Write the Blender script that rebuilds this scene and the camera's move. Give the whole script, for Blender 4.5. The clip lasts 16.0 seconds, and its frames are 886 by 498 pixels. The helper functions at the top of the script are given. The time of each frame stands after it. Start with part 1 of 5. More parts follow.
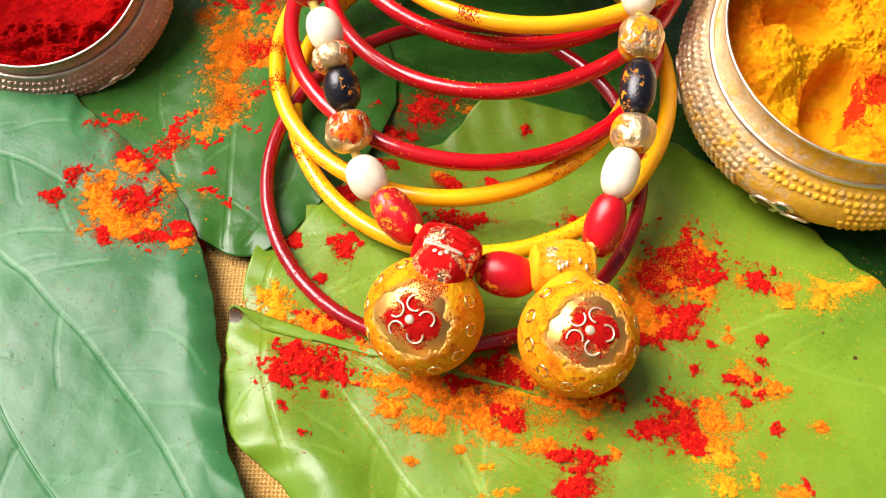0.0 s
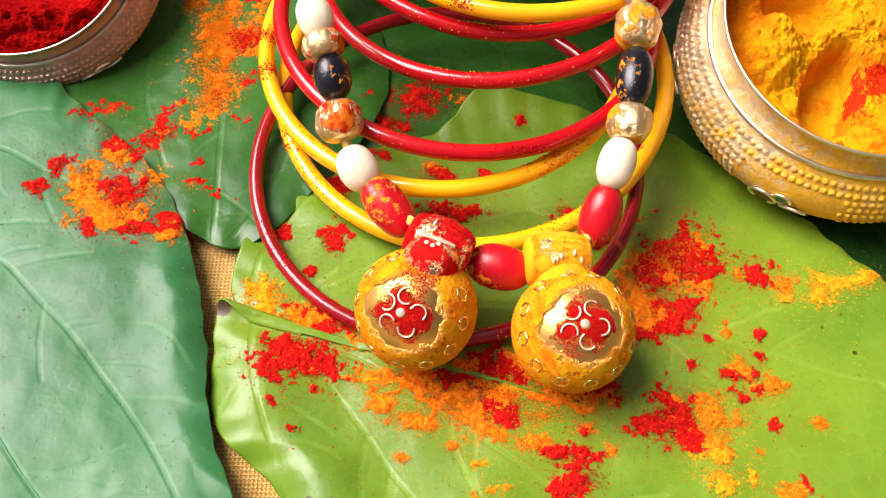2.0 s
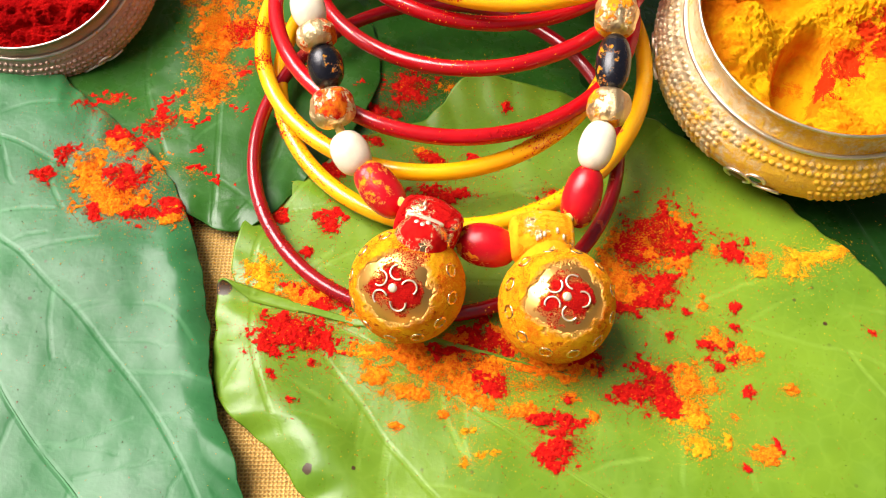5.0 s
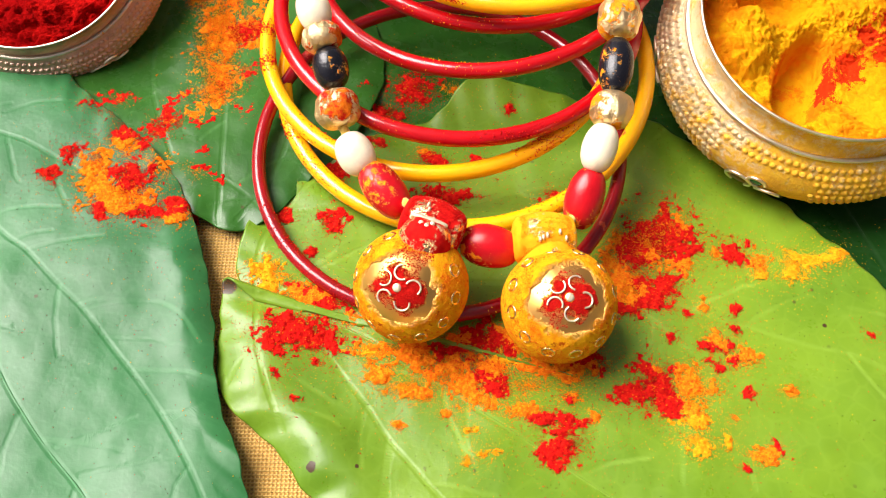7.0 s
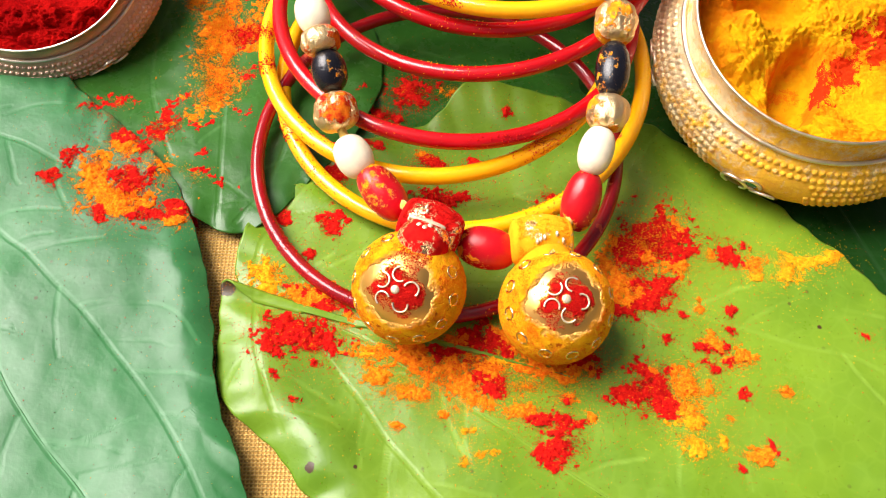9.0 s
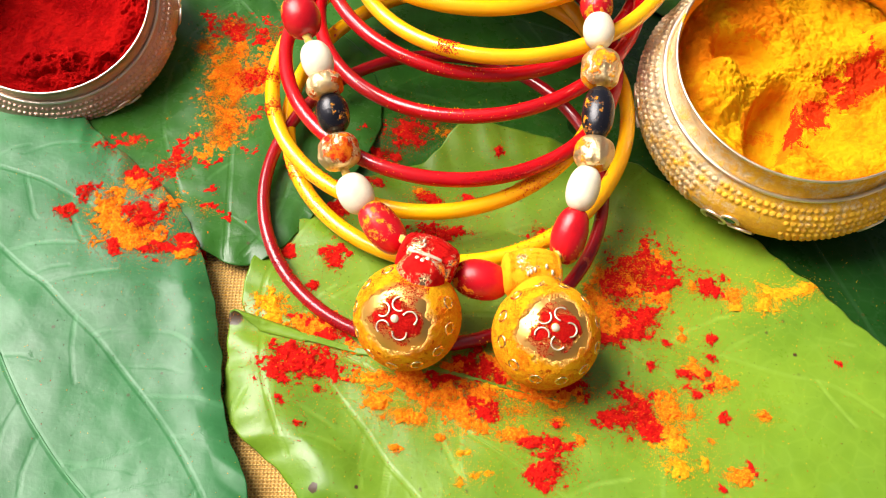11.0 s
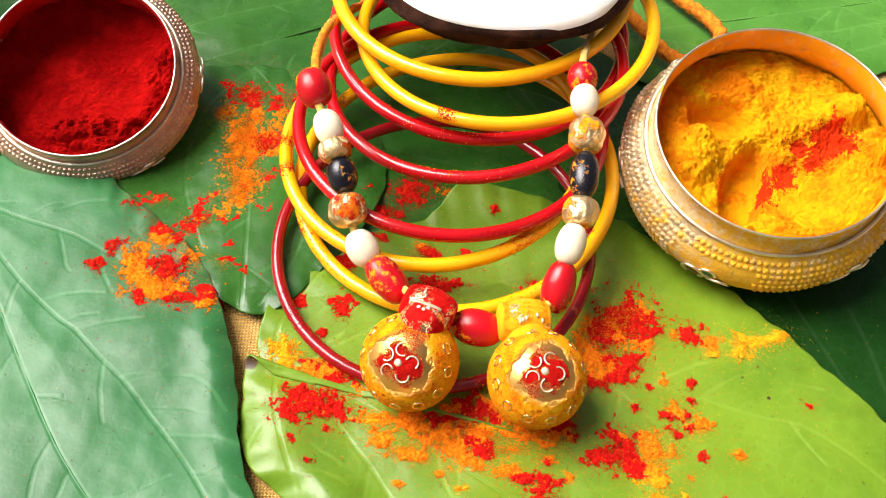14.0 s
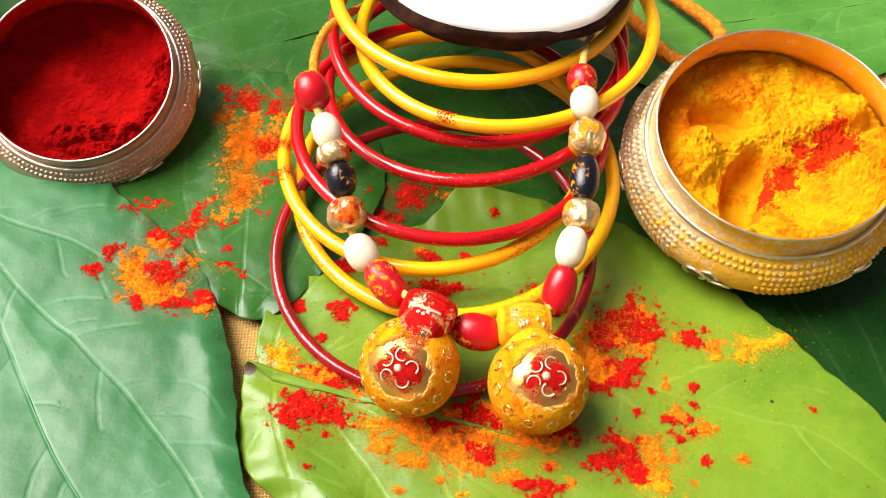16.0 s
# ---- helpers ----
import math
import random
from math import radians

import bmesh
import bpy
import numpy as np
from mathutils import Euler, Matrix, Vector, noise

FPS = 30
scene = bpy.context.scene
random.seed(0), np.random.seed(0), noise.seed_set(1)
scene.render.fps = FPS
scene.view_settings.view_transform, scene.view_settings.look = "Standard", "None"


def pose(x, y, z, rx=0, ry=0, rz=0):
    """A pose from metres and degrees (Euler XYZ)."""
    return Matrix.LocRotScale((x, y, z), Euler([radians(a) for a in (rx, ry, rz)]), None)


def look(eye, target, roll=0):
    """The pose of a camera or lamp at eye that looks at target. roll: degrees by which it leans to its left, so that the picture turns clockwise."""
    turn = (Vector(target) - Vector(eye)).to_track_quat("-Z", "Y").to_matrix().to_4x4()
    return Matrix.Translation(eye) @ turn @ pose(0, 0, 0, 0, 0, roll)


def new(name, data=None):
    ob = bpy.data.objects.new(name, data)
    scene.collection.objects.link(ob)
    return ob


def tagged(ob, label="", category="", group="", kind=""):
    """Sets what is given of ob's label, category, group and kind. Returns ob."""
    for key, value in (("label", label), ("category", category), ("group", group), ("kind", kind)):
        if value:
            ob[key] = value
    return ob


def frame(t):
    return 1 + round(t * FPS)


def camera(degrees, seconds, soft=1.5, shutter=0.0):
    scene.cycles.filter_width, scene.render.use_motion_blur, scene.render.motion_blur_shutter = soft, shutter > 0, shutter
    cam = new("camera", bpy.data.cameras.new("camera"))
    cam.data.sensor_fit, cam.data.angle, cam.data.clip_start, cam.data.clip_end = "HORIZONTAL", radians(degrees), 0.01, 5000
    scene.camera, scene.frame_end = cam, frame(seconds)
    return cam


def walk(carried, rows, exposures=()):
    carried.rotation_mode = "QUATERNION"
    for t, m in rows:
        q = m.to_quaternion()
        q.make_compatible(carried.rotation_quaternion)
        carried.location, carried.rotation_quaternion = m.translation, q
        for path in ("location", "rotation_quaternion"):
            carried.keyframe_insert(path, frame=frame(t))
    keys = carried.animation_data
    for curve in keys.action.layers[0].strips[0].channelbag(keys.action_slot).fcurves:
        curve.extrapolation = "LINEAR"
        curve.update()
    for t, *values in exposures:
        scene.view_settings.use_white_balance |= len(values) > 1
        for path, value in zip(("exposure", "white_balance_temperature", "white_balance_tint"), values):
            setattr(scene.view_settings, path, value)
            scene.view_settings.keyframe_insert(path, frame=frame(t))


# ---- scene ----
cam = camera(54.0, 16.0, soft=1.05)
# seconds, eye, yaw, pitch, roll
PATH = [
    (0, 0.00135, -0.09032, 0.13075, 1.255, -59.656, 4.107),
    (0.5, 0.00103, -0.09056, 0.13015, 0.667, -59.546, 4.745),
    (1, 0.00162, -0.08921, 0.12873, 0.742, -59.772, 4.666),
    (1.5, 0.00135, -0.08922, 0.12704, 0.604, -59.622, 4.765),
    (2, 0.00181, -0.08932, 0.12806, 0.588, -59.922, 4.775),
    (2.5, 0.00290, -0.08997, 0.12936, 0.603, -60.054, 4.720),
    (3, 0.00191, -0.09217, 0.13141, 0.379, -59.649, 4.905),
    (3.5, 0.00334, -0.09257, 0.13304, 0.655, -59.789, 4.528),
    (4, 0.00343, -0.09443, 0.13254, 0.288, -60.120, 4.285),
    (6.5, 0.00242, -0.09480, 0.13385, -0.119, -60.376, 5.062),
    (7, 0.00231, -0.09532, 0.13388, -0.137, -60.242, 5.097),
    (7.5, 0.00218, -0.09565, 0.13422, -0.366, -60.193, 5.273),
    (8, 0.00229, -0.09573, 0.13438, -0.433, -60.124, 5.362),
    (10.3, 0.00214, -0.09725, 0.13754, -0.672, -59.876, 5.493),
    (10.5, 0.00226, -0.09820, 0.13855, -1.067, -59.179, 5.850),
    (11, 0.00168, -0.10035, 0.14211, -0.907, -57.893, 5.821),
    (11.5, 0.00192, -0.10227, 0.14553, -0.562, -57.228, 5.527),
    (12, 0.00182, -0.10391, 0.14872, -0.337, -56.596, 5.479),
    (12.5, 0.00157, -0.10510, 0.14998, -0.348, -55.780, 5.559),
    (13, 0.00197, -0.10598, 0.15159, -0.284, -55.379, 5.488),
    (13.5, 0.00214, -0.10732, 0.15295, -0.053, -54.877, 5.244),
    (14, 0.00186, -0.10793, 0.15352, -0.200, -54.478, 5.311),
    (14.5, 0.00220, -0.10801, 0.15330, -0.021, -54.255, 5.048),
    (15, 0.00271, -0.10799, 0.15316, -0.137, -54.188, 5.028),
    (15.5, 0.00243, -0.10688, 0.15276, -0.062, -54.396, 4.882),
    (16, 0.00207, -0.10716, 0.15253, -0.075, -54.239, 4.916),
]
walk(cam, [(t, pose(x, y, z, 90 + pitch, 0, yaw) @ pose(0, 0, 0, 0, 0, roll)) for t, x, y, z, yaw, pitch, roll in PATH],
     [(0, 0.32, 6500, 21), (3.5, 0.34, 6500, 19), (6.5, 0.40, 6500, 16), (11, 0.42, 6500, 16), (16, 0.40, 6500, 15)])

# ---- light: hazy daylight from behind on the left ----
SUN_EL, SUN_AZ = 52.0, -76.0
world = bpy.data.worlds.new("world")
scene.world = world
world.use_nodes = True
sky = world.node_tree.nodes.new("ShaderNodeTexSky")
sky.sky_type, sky.sun_disc = "NISHITA", False
sky.sun_elevation, sky.sun_rotation = radians(SUN_EL), radians(SUN_AZ)
sky.air_density, sky.dust_density, sky.ozone_density = 0.45, 7.0, 0.2
world.node_tree.nodes["Background"].inputs["Strength"].default_value = 0.078
haze = world.node_tree.nodes.new("ShaderNodeHueSaturation")
haze.inputs["Saturation"].default_value = 0.35
world.node_tree.links.new(sky.outputs[0], haze.inputs["Color"])
world.node_tree.links.new(haze.outputs[0], world.node_tree.nodes["Background"].inputs["Color"])
sun = new("sun", bpy.data.lights.new("sun", "SUN"))
sun.data.energy, sun.data.angle, sun.data.color = 4.8, radians(42), (1.0, 0.95, 0.87)
sun_way = Vector((math.sin(radians(SUN_AZ)) * math.cos(radians(SUN_EL)), math.cos(radians(SUN_AZ)) * math.cos(radians(SUN_EL)), math.sin(radians(SUN_EL))))
sun.matrix_world = look(sun_way * 2, (0, 0, 0))


# ---- materials ----
class Nodes:
    """Short hand for building one node material."""

    def __init__(self, name, **values):
        self.mat = bpy.data.materials.new(name)
        self.mat.use_nodes = True
        self.tree = self.mat.node_tree
        self.shader = self.tree.nodes["Principled BSDF"]
        for key, value in values.items():
            self.set(key.replace("_", " "), value)

    def plug(self, socket, value):
        if isinstance(value, bpy.types.NodeSocket):
            self.tree.links.new(value, socket)
        elif isinstance(value, (tuple, list)) and len(value) == 3 and len(socket.default_value) == 4:
            socket.default_value = (*value, 1)
        else:
            socket.default_value = value

    def set(self, key, value):
        self.plug(self.shader.inputs[key], value)

    def node(self, kind, **inputs):
        n = self.tree.nodes.new("ShaderNode" + kind)
        for key, value in inputs.items():
            self.plug(n.inputs[key.replace("_", " ")], value)
        return n

    def where(self, kind="Object"):
        return self.tree.nodes.new("ShaderNodeTexCoord").outputs[kind]

    def noise(self, scale, detail=4.0, rough=0.6, vector=None, warp=0.0):
        n = self.node("TexNoise", Vector=vector or self.where(), Scale=scale, Detail=detail, Roughness=rough, Distortion=warp)
        return n.outputs["Fac"]

    def cells(self, scale, vector=None):
        n = self.node("TexVoronoi", Vector=vector or self.where(), Scale=scale)
        return n.outputs["Distance"]

    def math(self, op, a, b=0.0):
        n = self.tree.nodes.new("ShaderNodeMath")
        n.operation = op
        self.plug(n.inputs[0], a)
        self.plug(n.inputs[1], b)
        return n.outputs[0]

    def step(self, value, low, high, to_low=0.0, to_high=1.0):
        n = self.node("MapRange", Value=value)
        n.interpolation_type = "SMOOTHSTEP"
        for key, v in zip(("From Min", "From Max", "To Min", "To Max"), (low, high, to_low, to_high)):
            n.inputs[key].default_value = v
        return n.outputs[0]

    def mix(self, fac, a, b):
        n = self.tree.nodes.new("ShaderNodeMix")
        n.data_type = "RGBA"
        self.plug(n.inputs[0], fac)
        self.plug(n.inputs[6], a)
        self.plug(n.inputs[7], b)
        return n.outputs[2]

    def bump(self, height, distance, strength=1.0):
        n = self.node("Bump", Height=height, Distance=distance, Strength=strength)
        self.set("Normal", n.outputs[0])


RED, ORANGE, YELLOW = (0.62, 0.012, 0.008), (0.85, 0.20, 0.010), (0.90, 0.42, 0.012)


def leaf_material(name, dark, light, gloss, shine, scars=()):
    """Waxy leaf; its UV holds the distance to the nearest main and side vein, in centimetres."""
    m = Nodes(name)
    uv = m.node("SeparateXYZ", Vector=m.where("UV"))
    main_line = m.step(uv.outputs[0], 0.012, 0.070, 1.0, 0.0)
    side_line = m.step(uv.outputs[1], 0.008, 0.065, 1.0, 0.0)
    along_main = m.step(uv.outputs[0], 0.05, 0.45, 1.0, 0.0)
    faint = m.step(m.noise(70, 3), 0.42, 0.66, 0.15, 1.0)
    blotch = m.step(m.noise(26, 5, 0.62), 0.3, 0.72)
    grain = m.noise(900, 3, 0.6)
    colour = m.mix(blotch, dark, light)
    colour = m.mix(m.math("MULTIPLY", along_main, 0.25), colour, light)
    pale = tuple(min(1, c * 1.5 + 0.05) for c in light)
    # net of the finest veins
    net = m.node("TexVoronoi", Vector=m.where(), Scale=330.0)
    net.feature = "DISTANCE_TO_EDGE"
    net_line = m.step(net.outputs["Distance"], 0.02, 0.12, 1.0, 0.0)
    colour = m.mix(m.math("MULTIPLY", net_line, 0.05), colour, pale)
    colour = m.mix(m.math("MULTIPLY", m.math("MULTIPLY", side_line, faint), 0.28), colour, pale)
    colour = m.mix(m.math("MULTIPLY", main_line, 0.10), colour, pale)
    colour = m.mix(m.math("MULTIPLY", m.step(grain, 0.55, 0.8), 0.22), colour, dark)
    # brown flecks and pale scratches
    spots = m.step(m.cells(230), 0.05, 0.10, 1.0, 0.0)
    spots = m.math("MULTIPLY", spots, m.step(m.noise(60, 2), 0.46, 0.60))
    colour = m.mix(m.math("MULTIPLY", spots, 0.75), colour, (0.06, 0.04, 0.012))
    worn = m.step(m.noise(160, 7, 0.75, warp=1.5), 0.66, 0.74)
    colour = m.mix(m.math("MULTIPLY", worn, 0.25), colour, tuple(min(1, c * 1.2 + 0.10) for c in light))
    # small dry scars
    for x, y, size in scars:
        far = m.node("VectorMath", Vector=m.where())
        far.operation = "DISTANCE"
        far.inputs[1].default_value = (x, y, 0.0036)
        near = m.math("ADD", far.outputs["Value"], m.math("MULTIPLY", m.math("SUBTRACT", m.noise(700, 5, 0.7), 0.5), size * 1.3))
        colour = m.mix(m.step(near, size * 0.9, size * 1.1, 1.0, 0.0), colour, (0.055, 0.030, 0.012))
    m.set("Base Color", colour)
    m.set("Roughness", m.step(m.noise(70, 6, 0.7), 0.3, 0.7, gloss - 0.06, gloss + 0.10))
    m.set("Specular IOR Level", shine)
    height = m.math("ADD", m.math("MULTIPLY", main_line, -0.12), m.math("ADD", m.math("MULTIPLY", side_line, -0.07), m.math("ADD", m.math("MULTIPLY", m.noise(60, 3, 0.5), 0.45), m.math("ADD", m.math("MULTIPLY", m.noise(260, 4, 0.6), 0.14), m.math("ADD", m.math("MULTIPLY", net_line, -0.008), m.math("MULTIPLY", m.noise(1400, 2), 0.05))))))
    m.bump(height, 0.0006, 0.8)
    return m.mat


SCARS = ((-0.0144, -0.0603, 0.0008), (-0.0117, -0.0639, 0.0009), (-0.0325, -0.0316, 0.0014), (-0.0076, -0.0597, 0.0004), (-0.0005, -0.0591, 0.0004), (0.0675, -0.0291, 0.0004))
LEAF_BRIGHT = leaf_material("bright_leaf", (0.096, 0.205, 0.010), (0.176, 0.302, 0.017), 0.32, 0.38, SCARS)
LEAF_BLUE = leaf_material("deep_leaf", (0.020, 0.125, 0.034), (0.040, 0.192, 0.060), 0.36, 0.32)
LEAF_FRESH = leaf_material("fresh_leaf", (0.050, 0.190, 0.020), (0.095, 0.270, 0.040), 0.30, 0.40)
LEAF_MID = leaf_material("mid_leaf", (0.015, 0.082, 0.009), (0.034, 0.138, 0.015), 0.27, 0.30)
LEAF_DARK = leaf_material("dark_leaf", (0.005, 0.036, 0.004), (0.011, 0.055, 0.007), 0.30, 0.12)


def powder_material(name, colours):
    m = Nodes(name, Roughness=0.95, Specular_IOR_Level=0.12)
    info = m.tree.nodes.new("ShaderNodeNewGeometry")
    pick = info.outputs["Random Per Island"]
    m.set("Base Color", m.mix(m.step(pick, 0.2, 0.9), colours[0], colours[1]))
    return m.mat


def crust_material(name, deep, base, fleck):
    """Powder lying thick: crumbly, with grains of another colour through it."""
    m = Nodes(name, Roughness=0.97, Specular_IOR_Level=0.08)
    colour = m.mix(m.step(m.noise(1500, 5, 0.75), 0.38, 0.62), deep, base)
    colour = m.mix(m.step(m.noise(900, 6, 0.8, warp=0.6), 0.60, 0.68), colour, fleck)
    m.set("Base Color", colour)
    m.bump(m.math("ADD", m.noise(2600, 4, 0.7), m.math("MULTIPLY", m.noise(1100, 3), 1.2)), 0.00035, 1.0)
    return m.mat


CRUST = {
    "red": crust_material("red_crust", (0.50, 0.004, 0.004), (0.74, 0.016, 0.006), (0.86, 0.10, 0.008)),
    "orange": crust_material("orange_crust", (0.80, 0.12, 0.004), (0.94, 0.30, 0.008), (0.93, 0.44, 0.012)),
    "yellow": crust_material("yellow_crust", (0.88, 0.28, 0.005), (0.95, 0.47, 0.012), (0.90, 0.20, 0.006)),
}
GRAIN = {
    "red": powder_material("red_grains", ((0.48, 0.005, 0.005), (0.76, 0.020, 0.008))),
    "orange": powder_material("orange_grains", ((0.88, 0.16, 0.005), (0.96, 0.42, 0.010))),
    "yellow": powder_material("yellow_grains", ((0.92, 0.34, 0.006), (0.96, 0.52, 0.015))),
    "brown": powder_material("brown_grains", ((0.05, 0.025, 0.01), (0.22, 0.05, 0.015))),
}


def heap_material(name, base, warm, accent, accent_low, pressed_or_shaded=(), stained=()):
    """Loose powder; first places: packed smooth or in shade, both painted deeper in colour; stained: places of the
    other powder.
    """
    m = Nodes(name, Roughness=0.97, Specular_IOR_Level=0.03)
    where = m.where()
    ragged = m.math("MULTIPLY", m.math("SUBTRACT", m.noise(190, 8, 0.8), 0.5), 0.020)

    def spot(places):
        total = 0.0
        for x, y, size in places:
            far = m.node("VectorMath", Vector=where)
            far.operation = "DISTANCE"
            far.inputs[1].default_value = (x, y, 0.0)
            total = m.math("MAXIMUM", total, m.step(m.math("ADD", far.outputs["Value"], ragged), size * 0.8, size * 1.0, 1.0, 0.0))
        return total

    colour = m.mix(m.step(m.noise(120, 6, 0.7), 0.42, 0.66), base, warm)
    # packed hollows and shaded sides both get the deeper tone as colour
    colour = m.mix(spot(pressed_or_shaded), colour, warm)
    colour = m.mix(m.step(m.noise(75, 5, 0.75, warp=0.4), accent_low, accent_low + 0.07), colour, accent)
    colour = m.mix(spot(stained), colour, accent)
    m.set("Base Color", colour)
    height = m.math("ADD", m.noise(900, 6, 0.75), m.math("MULTIPLY", m.noise(300, 4), 1.4))
    m.bump(height, 0.0011, 1.0)
    return m.mat


# orange for packed scoops; also shade painted in there and at upper left
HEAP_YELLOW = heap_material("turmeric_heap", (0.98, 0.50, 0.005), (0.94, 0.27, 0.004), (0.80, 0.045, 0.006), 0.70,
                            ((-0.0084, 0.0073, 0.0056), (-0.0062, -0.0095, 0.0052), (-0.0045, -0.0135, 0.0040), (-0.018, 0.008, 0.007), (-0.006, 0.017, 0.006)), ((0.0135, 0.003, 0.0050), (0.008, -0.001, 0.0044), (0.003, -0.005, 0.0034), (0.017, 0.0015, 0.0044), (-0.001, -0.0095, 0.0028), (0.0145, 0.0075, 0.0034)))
HEAP_RED = heap_material("vermilion_heap", (0.32, 0.002, 0.002), (0.52, 0.006, 0.004), (0.66, 0.04, 0.008), 0.70)


def plastic(name, colour, deep, rough=0.10):
    m = Nodes(name, Roughness=rough, Coat_Weight=0.12, Coat_Roughness=0.05)
    c = m.mix(m.step(m.noise(60, 3), 0.3, 0.7), deep, colour)
    dust = m.step(m.noise(330, 5, 0.7), 0.60, 0.66)
    dust = m.math("MULTIPLY", dust, m.step(m.noise(45, 2), 0.52, 0.62))
    m.set("Base Color", m.mix(dust, c, (0.55, 0.06, 0.01)))
    m.set("Roughness", m.step(dust, 0, 1, rough, 0.9))
    m.set("Subsurface Weight", 0.25)
    m.set("Subsurface Radius", colour)
    m.set("Subsurface Scale", 0.0018)
    m.bump(m.noise(500, 4), 0.00008, 0.5)
    return m.mat


PLASTIC_RED = plastic("red_plastic", (0.58, 0.004, 0.008), (0.44, 0.003, 0.006))
PLASTIC_MAROON = plastic("maroon_plastic", (0.34, 0.004, 0.009), (0.23, 0.003, 0.006), 0.14)
PLASTIC_YELLOW = plastic("yellow_plastic", (0.98, 0.50, 0.003), (0.95, 0.43, 0.003))


def dusted(name, colour, rough, metal, powder, low, high=None, scale=230, bumps=0.00015, patch=40, soft=0.035, lean=None):
    """A bead, bell or bowl surface with powder lying on part of it."""
    m = Nodes(name)
    amount = m.math("ADD", m.math("MULTIPLY", m.noise(scale, 6, 0.72), 0.55), m.math("MULTIPLY", m.noise(patch, 3), 0.45))
    if lean:
        side = m.node("VectorMath", Vector=m.where())
        side.operation = "DOT_PRODUCT"
        side.inputs[1].default_value = lean
        amount = m.math("ADD", amount, side.outputs["Value"])
    cover = m.step(amount, low, low + soft)
    tone = m.mix(m.step(m.noise(scale * 3, 3), 0.35, 0.65), powder, high or powder)
    tarnish = m.step(m.noise(150, 5, 0.65), 0.35, 0.75)
    m.set("Base Color", m.mix(cover, m.mix(tarnish, colour, tuple(c * 0.72 for c in colour)), tone))
    m.set("Metallic", m.step(cover, 0, 1, metal, 0.0))
    m.set("Roughness", m.step(cover, 0, 1, rough, 0.95))
    m.set("Specular IOR Level", m.step(cover, 0, 1, 0.5, 0.05))
    m.bump(m.math("ADD", m.math("MULTIPLY", cover, 1.2), m.noise(scale * 5, 4, 0.7)), bumps, 0.8)
    return m.mat


GOLD = dusted("dusted_gold", (0.95, 0.68, 0.30), 0.24, 1.0, ORANGE, 0.545, YELLOW)
GOLD_CAP_RED = dusted("red_dusted_gold", (0.95, 0.70, 0.34), 0.25, 1.0, RED, 0.43, (0.50, 0.006, 0.006))
GOLD_CAP_YELLOW = dusted("yellow_dusted_gold", (0.95, 0.70, 0.34), 0.25, 1.0, YELLOW, 0.41, (0.92, 0.36, 0.01))
GOLD_BRIGHT = dusted("pale_gold", (0.98, 0.84, 0.58), 0.26, 0.55, YELLOW, 0.60, ORANGE)
GOLD_BEAD = dusted("gold_bead", (0.95, 0.72, 0.38), 0.34, 1.0, YELLOW, 0.53, ORANGE, bumps=0.0004)
GOLD_BEAD_RED = dusted("red_stained_gold_bead", (0.95, 0.72, 0.38), 0.34, 1.0, RED, 0.51, ORANGE, bumps=0.0004)
CREAM = dusted("cream_bead", (0.97, 0.87, 0.64), 0.18, 0.0, (0.80, 0.55, 0.12), 0.60, YELLOW, scale=420, bumps=0.00005, soft=0.08)
BLACK = dusted("black_bead", (0.008, 0.008, 0.012), 0.10, 0.0, YELLOW, 0.555, ORANGE, scale=420, bumps=0.00008)
BEAD_RED = dusted("red_bead", (0.58, 0.006, 0.012), 0.16, 0.0, ORANGE, 0.54, YELLOW, scale=700, bumps=0.00006, soft=0.05)
SILVER = dusted("engraved_silver", (0.95, 0.80, 0.52), 0.32, 0.85, (0.80, 0.42, 0.04), 0.43, (0.88, 0.52, 0.04), scale=420, bumps=0.0003, patch=26, soft=0.16, lean=(1.5, -1.5, 0.0))
SILVER_DARK = dusted("tarnished_silver", (0.66, 0.44, 0.32), 0.32, 0.9, (0.45, 0.12, 0.03), 0.69, RED, scale=300, bumps=0.0003)
SILVER_RIM = dusted("bright_silver_rim", (0.90, 0.80, 0.64), 0.36, 1.0, (0.85, 0.46, 0.03), 0.60, YELLOW)
SILVER_INSIDE = dusted("powdered_silver_lining", (0.90, 0.62, 0.25), 0.4, 1.0, (0.92, 0.42, 0.01), 0.33, YELLOW, soft=0.15)
RED_INSIDE = dusted("reddened_silver_lining", (0.60, 0.45, 0.38), 0.4, 1.0, RED, 0.36, (0.45, 0.01, 0.01))


